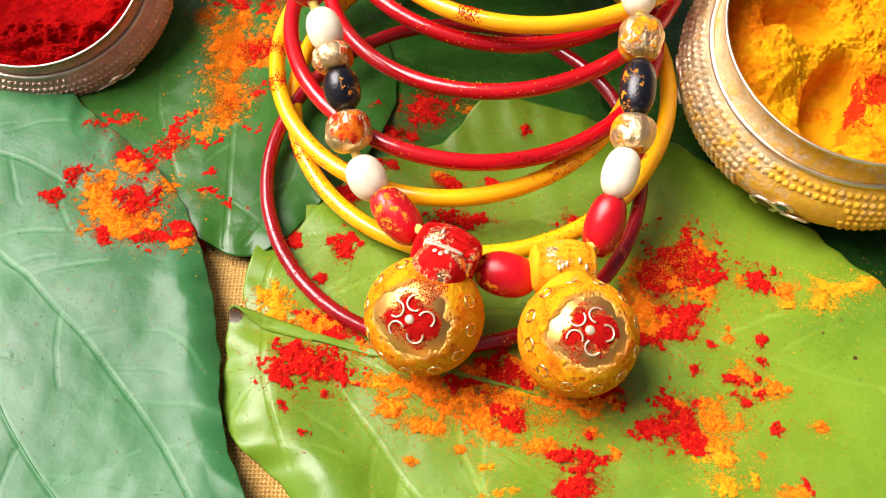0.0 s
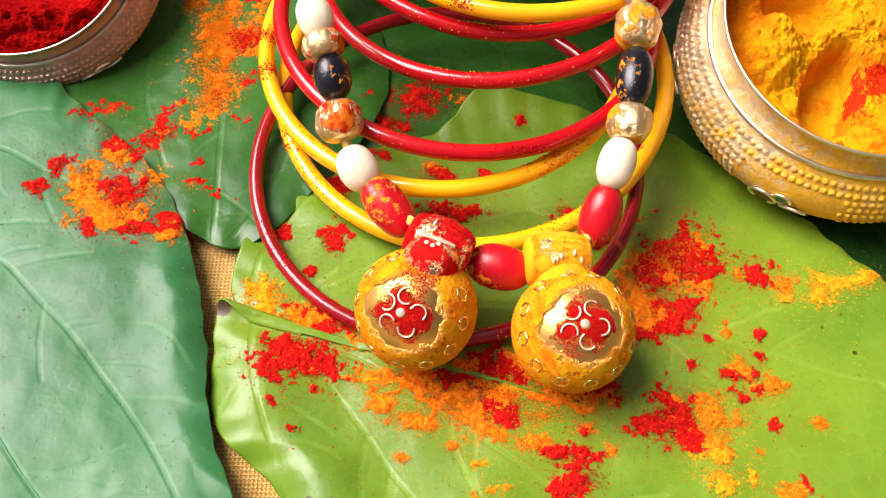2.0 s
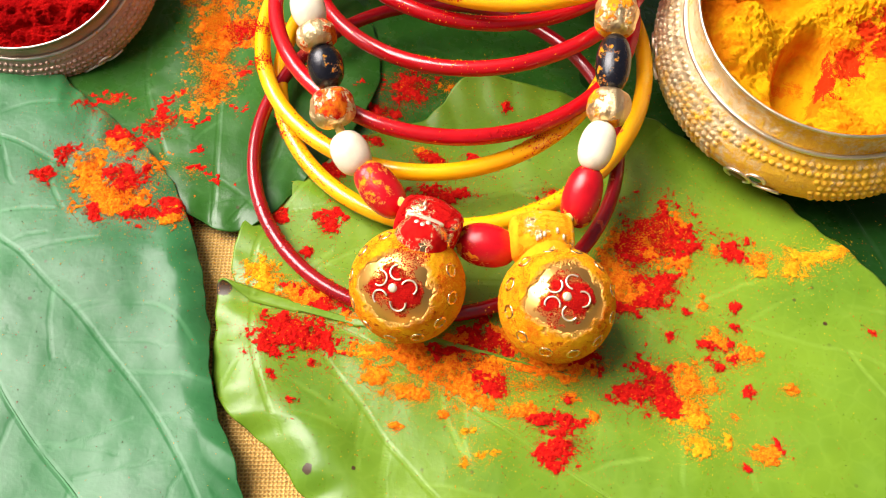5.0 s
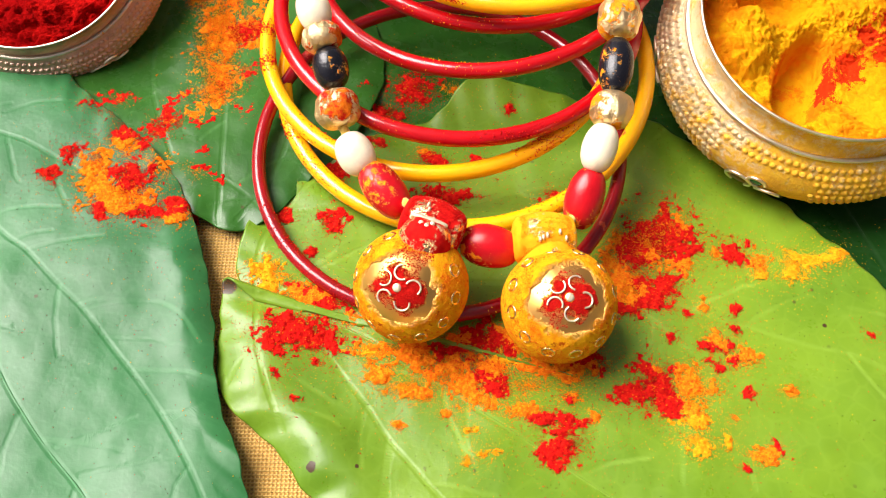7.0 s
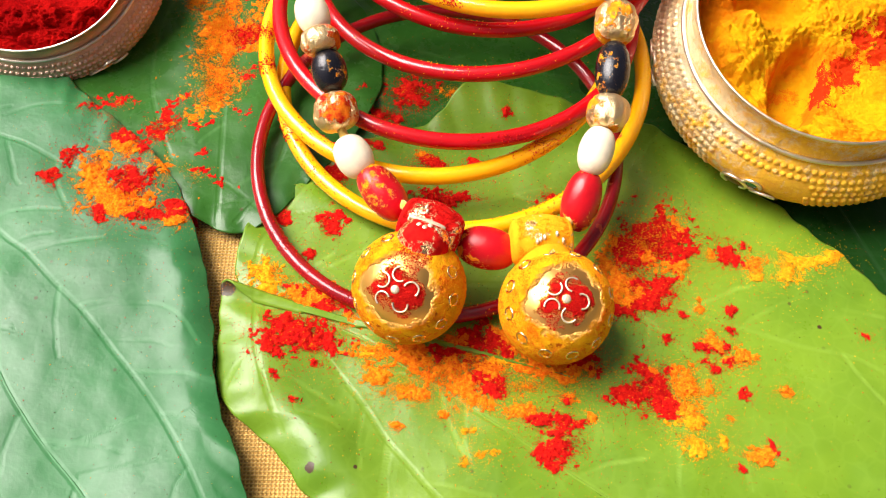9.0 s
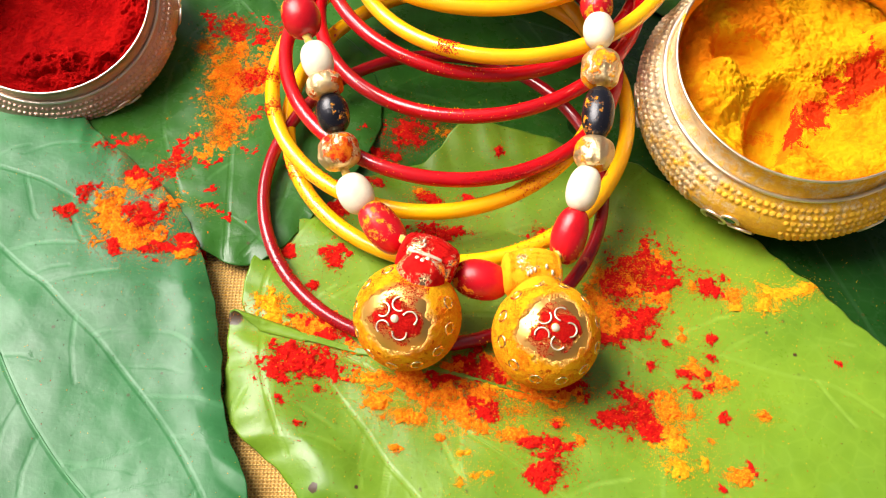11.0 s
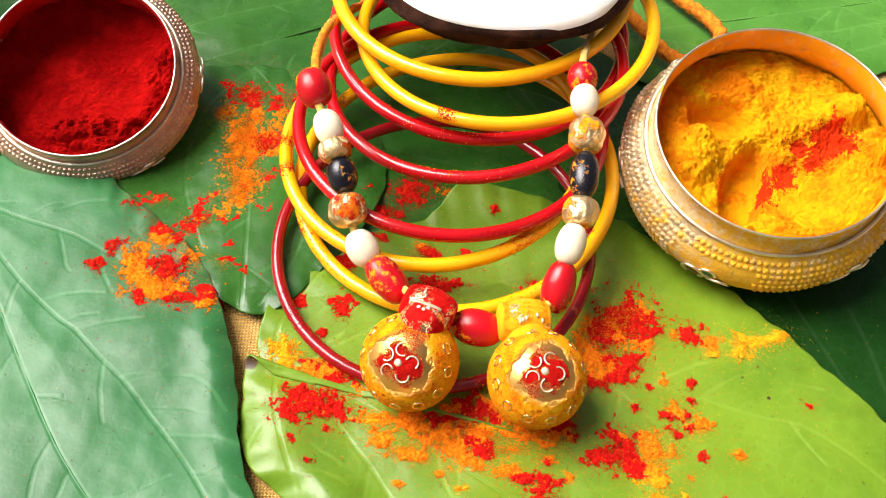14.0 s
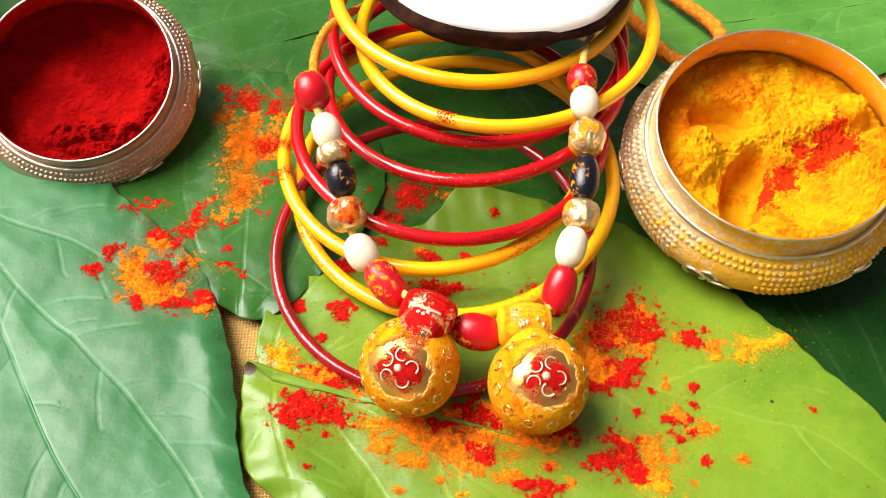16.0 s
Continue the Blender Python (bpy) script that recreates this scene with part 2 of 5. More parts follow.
def bell_material():
    """Gold ball: red powder round the flower on its face, yellow and orange powder round its sides."""
    m = Nodes("caked_gold_bell")
    p = m.node("SeparateXYZ", Vector=m.where())
    high = m.math("ADD", m.math("DIVIDE", p.outputs[2], 0.0089), m.math("MULTIPLY", m.math("SUBTRACT", m.noise(160, 6, 0.7), 0.5), 0.55))
    red = m.step(high, 0.885, 0.925)
    side = m.step(high, 0.70, 0.80, 1.0, 0.0)
    tone = m.mix(m.step(m.noise(210, 6, 0.7), 0.34, 0.54), (0.88, 0.22, 0.005), (0.95, 0.45, 0.008))
    tone = m.mix(m.step(m.noise(620, 5, 0.75), 0.56, 0.64), tone, (0.62, 0.12, 0.006))
    tone = m.mix(red, tone, RED)
    cover = m.math("MAXIMUM", red, side)
    m.set("Base Color", m.mix(cover, (0.97, 0.52, 0.13), tone))
    m.set("Metallic", m.step(cover, 0, 1, 0.95, 0.0))
    m.set("Roughness", m.step(cover, 0, 1, 0.32, 0.95))
    m.set("Specular IOR Level", m.step(cover, 0, 1, 0.5, 0.05))
    m.bump(m.math("MULTIPLY", cover, m.math("ADD", 0.6, m.math("ADD", m.noise(1500, 4, 0.8), m.math("MULTIPLY", m.noise(500, 4, 0.7), 1.2)))), 0.0006, 1.0)
    return m.mat


BELL_GOLD = bell_material()


def cloth_material():
    m = Nodes("woven_cloth", Roughness=0.85, Sheen_Weight=0.3)
    p = m.node("SeparateXYZ", Vector=m.where())
    a = m.math("SINE", m.math("MULTIPLY", m.math("ADD", p.outputs[0], m.math("MULTIPLY", p.outputs[1], 0.08)), 9800.0))
    b = m.math("SINE", m.math("MULTIPLY", m.math("SUBTRACT", p.outputs[1], m.math("MULTIPLY", p.outputs[0], 0.08)), 9800.0))
    weave = m.math("MULTIPLY", a, b)
    threads = m.math("MAXIMUM", m.math("MULTIPLY", a, 0.6), b)
    colour = m.mix(m.step(threads, -0.4, 0.8), (0.42, 0.20, 0.03), (0.80, 0.50, 0.12))
    colour = m.mix(m.step(m.noise(60, 4), 0.35, 0.7, 0.0, 0.35), colour, (0.55, 0.26, 0.04))
    m.set("Base Color", colour)
    m.bump(m.math("ADD", threads, m.math("MULTIPLY", weave, 0.5)), 0.0002, 0.9)
    return m.mat


CLOTH = cloth_material()
FLESH = Nodes("coconut_flesh", Roughness=0.55, Subsurface_Weight=0.2, Subsurface_Scale=0.003)
FLESH.set("Base Color", FLESH.mix(FLESH.step(FLESH.noise(150, 5), 0.3, 0.8), (0.90, 0.89, 0.84), (0.84, 0.80, 0.70)))
FLESH.bump(FLESH.noise(700, 5, 0.7), 0.0003, 0.6)
FLESH = FLESH.mat
HUSK = Nodes("coconut_shell", Roughness=0.85, Specular_IOR_Level=0.15)
HUSK.set("Base Color", HUSK.mix(HUSK.step(HUSK.noise(240, 6, 0.7), 0.3, 0.75), (0.014, 0.005, 0.003), (0.075, 0.026, 0.012)))
HUSK.bump(HUSK.noise(600, 6, 0.75), 0.0008, 1.0)
HUSK = HUSK.mat
YARN = Nodes("orange_yarn", Roughness=0.95)
YARN.set("Base Color", YARN.mix(YARN.step(YARN.noise(900, 4), 0.35, 0.7), (0.75, 0.16, 0.004), (0.92, 0.34, 0.010)))
YARN = YARN.mat
THREAD = Nodes("yellow_thread", Roughness=0.85, Sheen_Weight=0.4)
THREAD.set("Base Color", THREAD.mix(THREAD.step(THREAD.noise(1200, 4), 0.35, 0.7), (0.72, 0.42, 0.04), (0.88, 0.62, 0.16)))
THREAD = THREAD.mat
STONE_GREEN = Nodes("green_stone", Roughness=0.15, Base_Color=(0.02, 0.16, 0.06)).mat
ENAMEL = Nodes("dark_enamel", Roughness=0.35, Base_Color=(0.10, 0.02, 0.012)).mat


# ---- mesh helpers ----
from mathutils.bvhtree import BVHTree


def mesh_of(name, verts, faces, material, smooth=True, uvs=None):
    me = bpy.data.meshes.new(name)
    me.from_pydata([tuple(v) for v in verts], [], [tuple(f) for f in faces])
    if uvs is not None:
        layer = me.uv_layers.new(name="UVMap")
        index = np.empty(len(me.loops), dtype=np.int32)
        me.loops.foreach_get("vertex_index", index)
        layer.data.foreach_set("uv", np.asarray(uvs, dtype=np.float32)[index].ravel())
    if smooth:
        me.polygons.foreach_set("use_smooth", np.ones(len(me.polygons), dtype=bool))
    me.materials.append(material)
    me.update()
    return me


def part(name, data, parent, label="", at=None):
    """Links a mesh (or a bmesh with its material) as one part under a thing."""
    ob = new(name, data)
    ob.parent = parent
    if at is not None:
        ob.matrix_local = at
    return tagged(ob, label)


def thing(name, label, category, group="", at=None, kind=""):
    ob = new(name)
    ob.empty_display_size = 0.005
    if at is not None:
        ob.matrix_world = at
    return tagged(ob, label, category, group, kind)


def sheet(rows, cols, closed=False):
    """Quads of a grid of rows x cols points."""
    last = cols if closed else cols - 1
    return [(i * cols + j, i * cols + (j + 1) % cols, (i + 1) * cols + (j + 1) % cols, (i + 1) * cols + j) for i in range(rows - 1) for j in range(last)]


def lathe(name, profile, material, steps=64, flute=0, depth=0.0, twist=0.0, rough=0.0, seed=0, caps=True):
    """A turned body round z from (radius, height) pairs; flute: ridges round it."""
    verts = []
    for r, h in profile:
        for k in range(steps):
            a = 2 * math.pi * k / steps
            d = 1 + depth * math.cos(flute * a + twist * h) if flute else 1
            if rough:
                d += rough * noise.noise(Vector((math.cos(a) * 2.1 + seed, math.sin(a) * 2.1, h * 450)))
            verts.append((r * d * math.cos(a), r * d * math.sin(a), h))
    faces = sheet(len(profile), steps, True)
    if caps:
        faces.append(tuple(reversed(range(steps))))
        faces.append(tuple(range((len(profile) - 1) * steps, len(profile) * steps)))
    return mesh_of(name, verts, faces, material)


def ring(name, radius, tube, material, steps=128, around=16, start=0.0, sweep=2 * math.pi, flat=1.0, wobble=0.0, seed=0.0):
    closed = sweep > 6.28
    verts = []
    for i in range(steps if closed else steps + 1):
        a = start + sweep * i / steps
        rr = radius * (1 + wobble * math.sin(2 * a + seed) + wobble * 0.6 * math.sin(3 * a + 2 * seed))
        for j in range(around):
            b = 2 * math.pi * j / around
            verts.append(((rr + tube * math.cos(b)) * math.cos(a), (rr + tube * math.cos(b)) * math.sin(a), tube * flat * math.sin(b)))
    n = steps if closed else steps + 1
    faces = []
    for i in range(steps):
        for j in range(around):
            faces.append((i * around + j, ((i + 1) % n) * around + j, ((i + 1) % n) * around + (j + 1) % around, i * around + (j + 1) % around))
    return mesh_of(name, verts, faces, material)


def tube_along(name, points, radius, material, around=10, per=8, strands=0, twist=2500.0):
    """A tube along a smooth line through points."""
    pts = [Vector(p) for p in points]
    line = []
    for i in range(len(pts) - 1):
        p0, p1, p2, p3 = pts[max(i - 1, 0)], pts[i], pts[i + 1], pts[min(i + 2, len(pts) - 1)]
        for k in range(per):
            t = k / per
            line.append(0.5 * (2 * p1 + (p2 - p0) * t + (2 * p0 - 5 * p1 + 4 * p2 - p3) * t * t + (3 * p1 - p0 - 3 * p2 + p3) * t ** 3))
    line.append(pts[-1])
    verts, run = [], 0.0
    for i, p in enumerate(line):
        way = (line[min(i + 1, len(line) - 1)] - line[max(i - 1, 0)]).normalized()
        side = way.cross(Vector((0, 0, 1)))
        side = side.normalized() if side.length > 1e-4 else Vector((1, 0, 0))
        up = side.cross(way)
        run += (p - line[max(i - 1, 0)]).length
        for j in range(around):
            a = 2 * math.pi * j / around
            r = radius * (1 + (0.16 * math.cos(strands * a + run * twist) if strands else 0))
            verts.append(p + side * (r * math.cos(a)) + up * (r * math.sin(a)))
    faces = sheet(len(line), around, True)
    return mesh_of(name, verts, faces, material)


TETRA = np.array([(1, 0, -0.4), (-0.5, 0.87, -0.4), (-0.5, -0.87, -0.4), (0, 0, 1.0)], dtype=float)
TETRA_FACES = np.array([(0, 1, 3), (1, 2, 3), (2, 0, 3), (1, 0, 2)])


def grains(name, places, sizes, material, seed=1):
    """One mesh of many small irregular grains."""
    rng = np.random.default_rng(seed)
    n = len(places)
    turn = rng.uniform(0, 2 * math.pi, n)
    c, q = np.cos(turn)[:, None], np.sin(turn)[:, None]
    shape = np.stack([TETRA[:, 0] * c - TETRA[:, 1] * q, TETRA[:, 0] * q + TETRA[:, 1] * c, np.broadcast_to(TETRA[:, 2], (n, 4))], axis=2)
    shape = shape * rng.uniform(0.8, 1.5, (n, 4, 1)) + rng.normal(0, 0.20, (n, 4, 3))
    verts = (np.asarray(places)[:, None, :] + shape * np.asarray(sizes)[:, None, None]).reshape(-1, 3)
    faces = (TETRA_FACES[None] + 4 * np.arange(n)[:, None, None]).reshape(-1, 3)
    me = bpy.data.meshes.new(name)
    me.vertices.add(len(verts))
    me.vertices.foreach_set("co", verts.astype(np.float32).ravel())
    me.loops.add(faces.size)
    me.loops.foreach_set("vertex_index", faces.astype(np.int32).ravel())
    me.polygons.add(len(faces))
    me.polygons.foreach_set("loop_start", np.arange(0, faces.size, 3, dtype=np.int32))
    me.materials.append(material)
    me.update(calc_edges=True)
    return me


# ---- ground ----
n_side = 41
half = 0.6
cloth_v = []
for i in range(n_side):
    for j in range(n_side):
        x, y = half * (2 * j / (n_side - 1) - 1), half * (2 * i / (n_side - 1) - 1)
        cloth_v.append((x, y, 0.0))
tagged(new("ground", mesh_of("ground", cloth_v, sheet(n_side, n_side), CLOTH)), "yellow-orange woven cotton cloth spread flat under the leaves", "cloth", kind="structure")

# ---- leaves ----
S_KNOTS = (0.0, 0.08, 0.16, 0.28, 0.40, 0.52, 0.66, 0.82, 0.93, 1.0)
LEAF_TRIS = []


def smooth_line(points, per=8, closed=False):
    """Points on a smooth curve through the given ones."""
    pts = [np.array(p, dtype=float) for p in points]
    n = len(pts)
    out = []
    for i in range(n if closed else n - 1):
        p0, p1, p2, p3 = (pts[k % n] if closed else pts[min(max(k, 0), n - 1)] for k in (i - 1, i, i + 1, i + 2))
        for k in range(per):
            t = k / per
            out.append(0.5 * (2 * p1 + (p2 - p0) * t + (2 * p0 - 5 * p1 + 4 * p2 - p3) * t * t + (3 * p1 - p0 - 3 * p2 + p3) * t ** 3))
    if not closed:
        out.append(pts[-1])
    return np.array(out)


def vein_distance(xy, lines):
    """For each point, the distance to the nearest of the lines, in mm."""
    far = np.full(len(xy), 60.0)
    for line in lines:
        for a, b in zip(line[:-1], line[1:]):
            ab = b - a
            t = np.clip(((xy - a) @ ab) / max(1e-9, ab @ ab), 0, 1)
            far = np.minimum(far, np.hypot(*(xy - a - t[:, None] * ab).T))
    return far


def side_veins(mains, seed, every=8.0, reach=11.0):
    """Side veins that leave the main ones at a slant and bend towards the tip."""
    rng = np.random.default_rng(seed)
    out = []
    for line in mains:
        run, due = 0.0, rng.uniform(4, every)
        for a, b in zip(line[:-1], line[1:]):
            run += np.hypot(*(b - a))
            if run < due:
                continue
            due = run + every * rng.uniform(0.6, 1.4)
            way = math.atan2(b[1] - a[1], b[0] - a[0])
            hand = 1 if rng.random() < 0.5 else -1
            length, slant = reach * rng.uniform(0.5, 1.3), rng.uniform(0.75, 1.15)
            p, pts = np.array(b), [np.array(b)]
            for k in range(6):
                d = way + hand * slant * (1 - 0.08 * k) + rng.normal(0, 0.10)
                p = p + length / 6 * np.array((math.cos(d), math.sin(d)))
                pts.append(p)
            out.append(np.array(pts))
    return out


def leaf(label, outline, middle, mains, sides, z, material, seed=0.0, wave=0.9, swell_by=0.24, fine=True):
    """A leaf from its outline in mm (x, y and, where its edge rises, by how much), the lines of its veins and its height in metres."""
    edge = np.array([(*p, 0.0)[:3] for p in outline])
    edge = smooth_line(edge, 14, True)
    gaps = np.concatenate([[0], np.cumsum(np.hypot(*np.diff(np.vstack([edge, edge[:1]])[:, :2], axis=0).T))])
    cols, rows = (600, 140) if fine and sides else (430, 100) if fine else (260, 60)
    at = np.linspace(0, gaps[-1], cols, endpoint=False)
    ring_pts = np.stack([np.interp(at, gaps, np.append(edge[:, k], edge[0, k])) for k in range(3)], axis=1)
    # a slightly uneven margin
    ring_pts[:, :2] += 0.10 * np.stack([np.sin(at * 1.3 + seed) + np.sin(at * 0.61), np.cos(at * 1.1 + seed)], axis=1)
    mains = [smooth_line(line, 5) for line in mains]
    sides = [smooth_line(line, 4) for line in sides] + (side_veins(mains, int(seed * 10)) if fine else [])
    u = (np.linspace(0.0, 1, rows)[:, None, None]) ** 0.85
    c = np.array((*middle, 0.0))
    grid = (c + u * (ring_pts[None] - c)).reshape(-1, 3)
    us = np.repeat(u[:, 0, 0], cols)
    xy = grid[:, :2]
    d_main, d_side = vein_distance(xy, mains), vein_distance(xy, sides) if sides else np.full(len(xy), 60.0)
    # a rising edge curls up; a sinking one rolls over behind a soft ridge
    up, down = np.tile(np.maximum(ring_pts[:, 2], 0), rows), np.tile(np.maximum(-ring_pts[:, 2], 0), rows)
    rise = up * np.clip((us - 0.80) / 0.20, 0, 1) ** 2 + down * (np.exp(-((us - 0.86) / 0.09) ** 2) - 0.7 * np.clip((us - 0.90) / 0.10, 0, 1) ** 2)
    h = rise + swell_by * (1 - np.exp(-(d_main / 4.0) ** 2)) + 0.045 * (1 - np.exp(-(d_side / 1.6) ** 2)) - 0.55 * us ** 14
    h += np.array([wave * noise.noise(Vector((x * 0.038 + seed, y * 0.038, seed))) + 0.42 * wave * noise.noise(Vector((x * 0.11, y * 0.11, seed))) + 0.10 * wave * noise.noise(Vector((x * 0.3, y * 0.3, seed))) for x, y in xy])
    # the margin ripples a little
    h += 0.35 * np.clip((us - 0.85) / 0.15, 0, 1) * np.tile(np.sin(at * 0.42 + seed) + 0.6 * np.sin(at * 0.95), rows)
    verts = np.column_stack([xy / 1000, z + h / 1000])
    faces = sheet(rows, cols, True)
    uvs = np.stack([d_main / 10, d_side / 10], axis=1)
    ob = new("betel_leaf", mesh_of("betel_leaf", verts, faces, material, uvs=uvs))
    tagged(ob, label, "leaf", "betel leaves on the cloth")
    skin = ob.modifiers.new("thickness", "SOLIDIFY")
    skin.thickness, skin.offset = 0.00035, -1
    start = sum(len(v) for v, f in LEAF_TRIS)
    LEAF_TRIS.append(([tuple(v) for v in verts], [tuple(k + start for k in f) for f in faces]))
    # the midrib stands out a little as a cord of its own
    tree = BVHTree.FromPolygons([tuple(v) for v in verts], faces)
    cord = []
    for x, y in mains[0][::2]:
        hit = tree.ray_cast(Vector((x / 1000, y / 1000, 0.05)), Vector((0, 0, -1)))
        if hit[0] is not None:
            cord.append((x / 1000, y / 1000, hit[0].z - 0.00014))
    part("midrib", tube_along("midrib", cord, 0.00020, material, 8, 3), ob)
    return ob


def heart(label, base, turn, length, upper, lower, z, material, seed, fine=False):
    """A heart-shaped leaf from its base, its way in degrees, its length in metres and its half widths in mm."""
    a = radians(turn)
    ax, nx = np.array((math.cos(a), math.sin(a))), np.array((-math.sin(a), math.cos(a)))
    o = np.array(base) * 1000

    def at(s, side):
        return tuple(o + ax * (s * length * 1000) + nx * side)

    outline = [at(0, 0)] + [at(s - 0.04 * (1 - s) ** 3, w) for s, w in zip(S_KNOTS, upper)]
    outline += [at(s - 0.04 * (1 - s) ** 3, -w) for s, w in reversed(list(zip(S_KNOTS[:-1], lower)))]
    mains = [[at(0, 0), at(0.5, 0), at(1, 0)]]
    for share in (0.33, 0.66):
        for widths, hand in ((upper, 1), (lower, -1)):
            mains.append([at(0, 0)] + [at(s, hand * share * w) for s, w in zip(S_KNOTS[2:], widths[2:])])
    return leaf(label, outline, at(0.42, 0), mains, [], z, material, seed, fine=fine)


WIDE = (20, 34, 42, 46, 44, 40, 31, 18, 8, 0)
EVEN = (20, 33, 40, 43, 42, 38, 30, 17, 8, 0)
SLIM = (18, 30, 36, 40, 40, 36, 28, 16, 7, 0)
heart("dark green betel leaf under the turmeric bowl", (0.050, 0.062), -68, 0.125, EVEN, EVEN, 0.0008, LEAF_DARK, 3.1)
heart("mid-green glossy betel leaf with pale veins behind the turmeric bowl", (0.045, 0.075), 18, 0.13, WIDE, (14, 22, 26, 28, 28, 25, 20, 12, 6, 0), 0.0018, LEAF_FRESH, 5.4, True)
heart("green betel leaf under the stacked bangles", (-0.040, 0.050), -12, 0.12, WIDE, (20, 34, 42, 48, 47, 42, 33, 19, 8, 0), 0.0013, LEAF_MID, 7.7, True)
heart("dark green betel leaf under the red powder bowl", (-0.135, 0.060), -14, 0.115, SLIM, SLIM, 0.0010, LEAF_DARK, 6.6)
heart("deep green betel leaf beside the bangles", (-0.092, 0.032), 31, 0.14, SLIM, SLIM, 0.0020, LEAF_MID, 9.2, True)
leaf("deep green betel leaf strewn with red and orange powder",
     [(-43, -17.4), (-37, -19.6), (-33, -20), (-28, -17), (-22, -8), (-15, 4), (-12, 18), (-17, 34), (-30, 46), (-46, 50), (-62, 46), (-76, 34), (-78, 16), (-68, -3), (-54, -15)], (-40, 14),
     [[(-48, 49), (-45, 30), (-41, 8), (-37, -19)], [(-48, 49), (-36, 34), (-28, 14), (-29, -8), (-34, -18)], [(-48, 49), (-56, 34), (-56, 12), (-48, -6)]], [], 0.0027, LEAF_MID, 1.3)
leaf("large bright green heart-shaped betel leaf dusted with powder",
     [(-28, -33.4), (-30.6, -31), (-32, -27.6, 0.3), (-32.4, -23.4, 0.5), (-31.7, -18.5, 0.5), (-28.7, -8.2), (-25.8, -4.4), (-14, 1.5), (-4, 5.5), (-0.2, 8.4, 0.8), (2.9, 13.6, 2.6), (6.9, 15.8, 3.2),
      (16.1, 15.5, 2.6), (28, 14, 0.5), (41, 11.2), (49.8, 5.5), (64, -5.5), (77, -18.5), (89, -31), (103, -48), (112, -70), (112, -98), (90, -104), (60, -100), (30, -90), (5, -77), (-8, -68.5), (-15.6, -63.2, -1.4),
      (-19, -59, -1.6), (-23.5, -55.5, -1.2), (-28, -52.4, -1.0), (-31, -48.5, -1.3), (-32.4, -43, -1.4), (-33.1, -35.3, -0.6), (-33.5, -30.6, 1.6), (-31.5, -31.4, 1.8), (-28.1, -33.1, 0.6)], (25, -42),
     [[(-27.5, -33.4), (-19.9, -35), (-15, -36.2), (-8.1, -38.8), (-1.8, -42.7), (4.3, -45.8), (11.5, -50), (17.9, -53.5), (25.9, -58.2), (60, -76), (111, -97)],
      [(-27.5, -33.4), (-20.2, -37.3), (-16.2, -40.2), (-12, -44.9), (-7.3, -49.9), (-3.4, -54.8), (0.9, -59), (4.5, -62.5), (20, -76)],
      [(-27.3, -34), (-26.1, -41.1), (-22.9, -48.9), (-19.6, -55.1)], [(-27.5, -33.4), (-22.5, -30.2), (-16.5, -25.4), (-7.8, -19.4), (10, -9), (35, -2)],
      [(-27.5, -33.4), (-8, -29), (15, -26), (35, -26.5), (51.5, -29.7), (63.6, -32.9), (76.8, -36.5), (100, -55)], [(-27.5, -33.4), (-28.6, -22), (-22, -8)]],
     [[(-3.4, -55.1), (-3.6, -63.2)], [(42.3, -52), (41.6, -58.1)], [(38.4, -31), (37.8, -35.3)], [(52.8, -54.5), (52.9, -58)], [(71.9, -25.6), (78.7, -26.4)]], 0.0032, LEAF_BRIGHT, 2.2, wave=1.1)
leaf("large blue-green betel leaf with curved veins and powder",
     [(-102, 2), (-96, 14), (-84, 17), (-75, 13), (-69.5, 8.5), (-62.7, 3), (-58.2, 0.1), (-50.8, -6), (-44.8, -12.8), (-40.3, -20.8, -0.4), (-36.9, -28.4, -0.7), (-33.8, -37.8, -0.7), (-31.8, -46.1, -0.4), (-29.2, -53.2, -0.3), (-26, -58.6),
      (-22.7, -66.2), (-17, -80), (-12, -98), (-30, -102), (-55, -100), (-80, -88), (-98, -66), (-108, -40), (-110, -15), (-107, 0)], (-65, -42),
     [[(-102, 2), (-85, -22), (-72, -40), (-64, -50.4), (-59.1, -55.9), (-53.9, -61.1), (-45.9, -68.1), (-30, -84), (-13, -97)],
      [(-102, 2), (-84, -16), (-72.2, -25.2), (-67.1, -28.3), (-60.9, -33.4), (-54.5, -38.4), (-48.8, -43.9), (-42, -50.4), (-36.1, -57), (-29.1, -66.7), (-18, -86)],
      [(-102, 2), (-88, -3), (-78.7, -5.3), (-73.9, -6.6), (-68.9, -8.8), (-62, -12), (-52, -20)]],
     [[(-54.5, -38.4), (-51.3, -37), (-46.2, -36), (-42.2, -36.1), (-38.4, -38.3), (-35, -42.2)], [(-52.7, -61), (-46.9, -58), (-42.1, -55)], [(-48.1, -64.5), (-42.5, -62.8), (-37, -61.1)],
      [(-36.5, -55.1), (-32.2, -52.2)], [(-67.1, -28.3), (-61.7, -26.1), (-55.2, -24.7)], [(-79.5, -0.8), (-74.4, 2.1), (-68, 3.3)]], 0.0044, LEAF_BLUE, 4.5)

# ---- bangles, a fallen stack ----
BANGLES = []


def bangle(label, x, y, z, radius, tube, tx, ty, material, name="bangle"):
    u = Vector((1, 0, tx)).normalized()
    n = u.cross(Vector((0, 1, ty))).normalized()
    v = n.cross(u)
    at = Matrix.Translation((x, y, z)) @ Matrix((u, v, n)).transposed().to_4x4()
    ob = new(name, ring("bangle", radius, tube, material, 160, 18, wobble=0.002, seed=x * 900))
    ob.matrix_world = at
    BANGLES.append((at, radius, tube))
    return tagged(ob, label, "bangle", "stack of bangles")


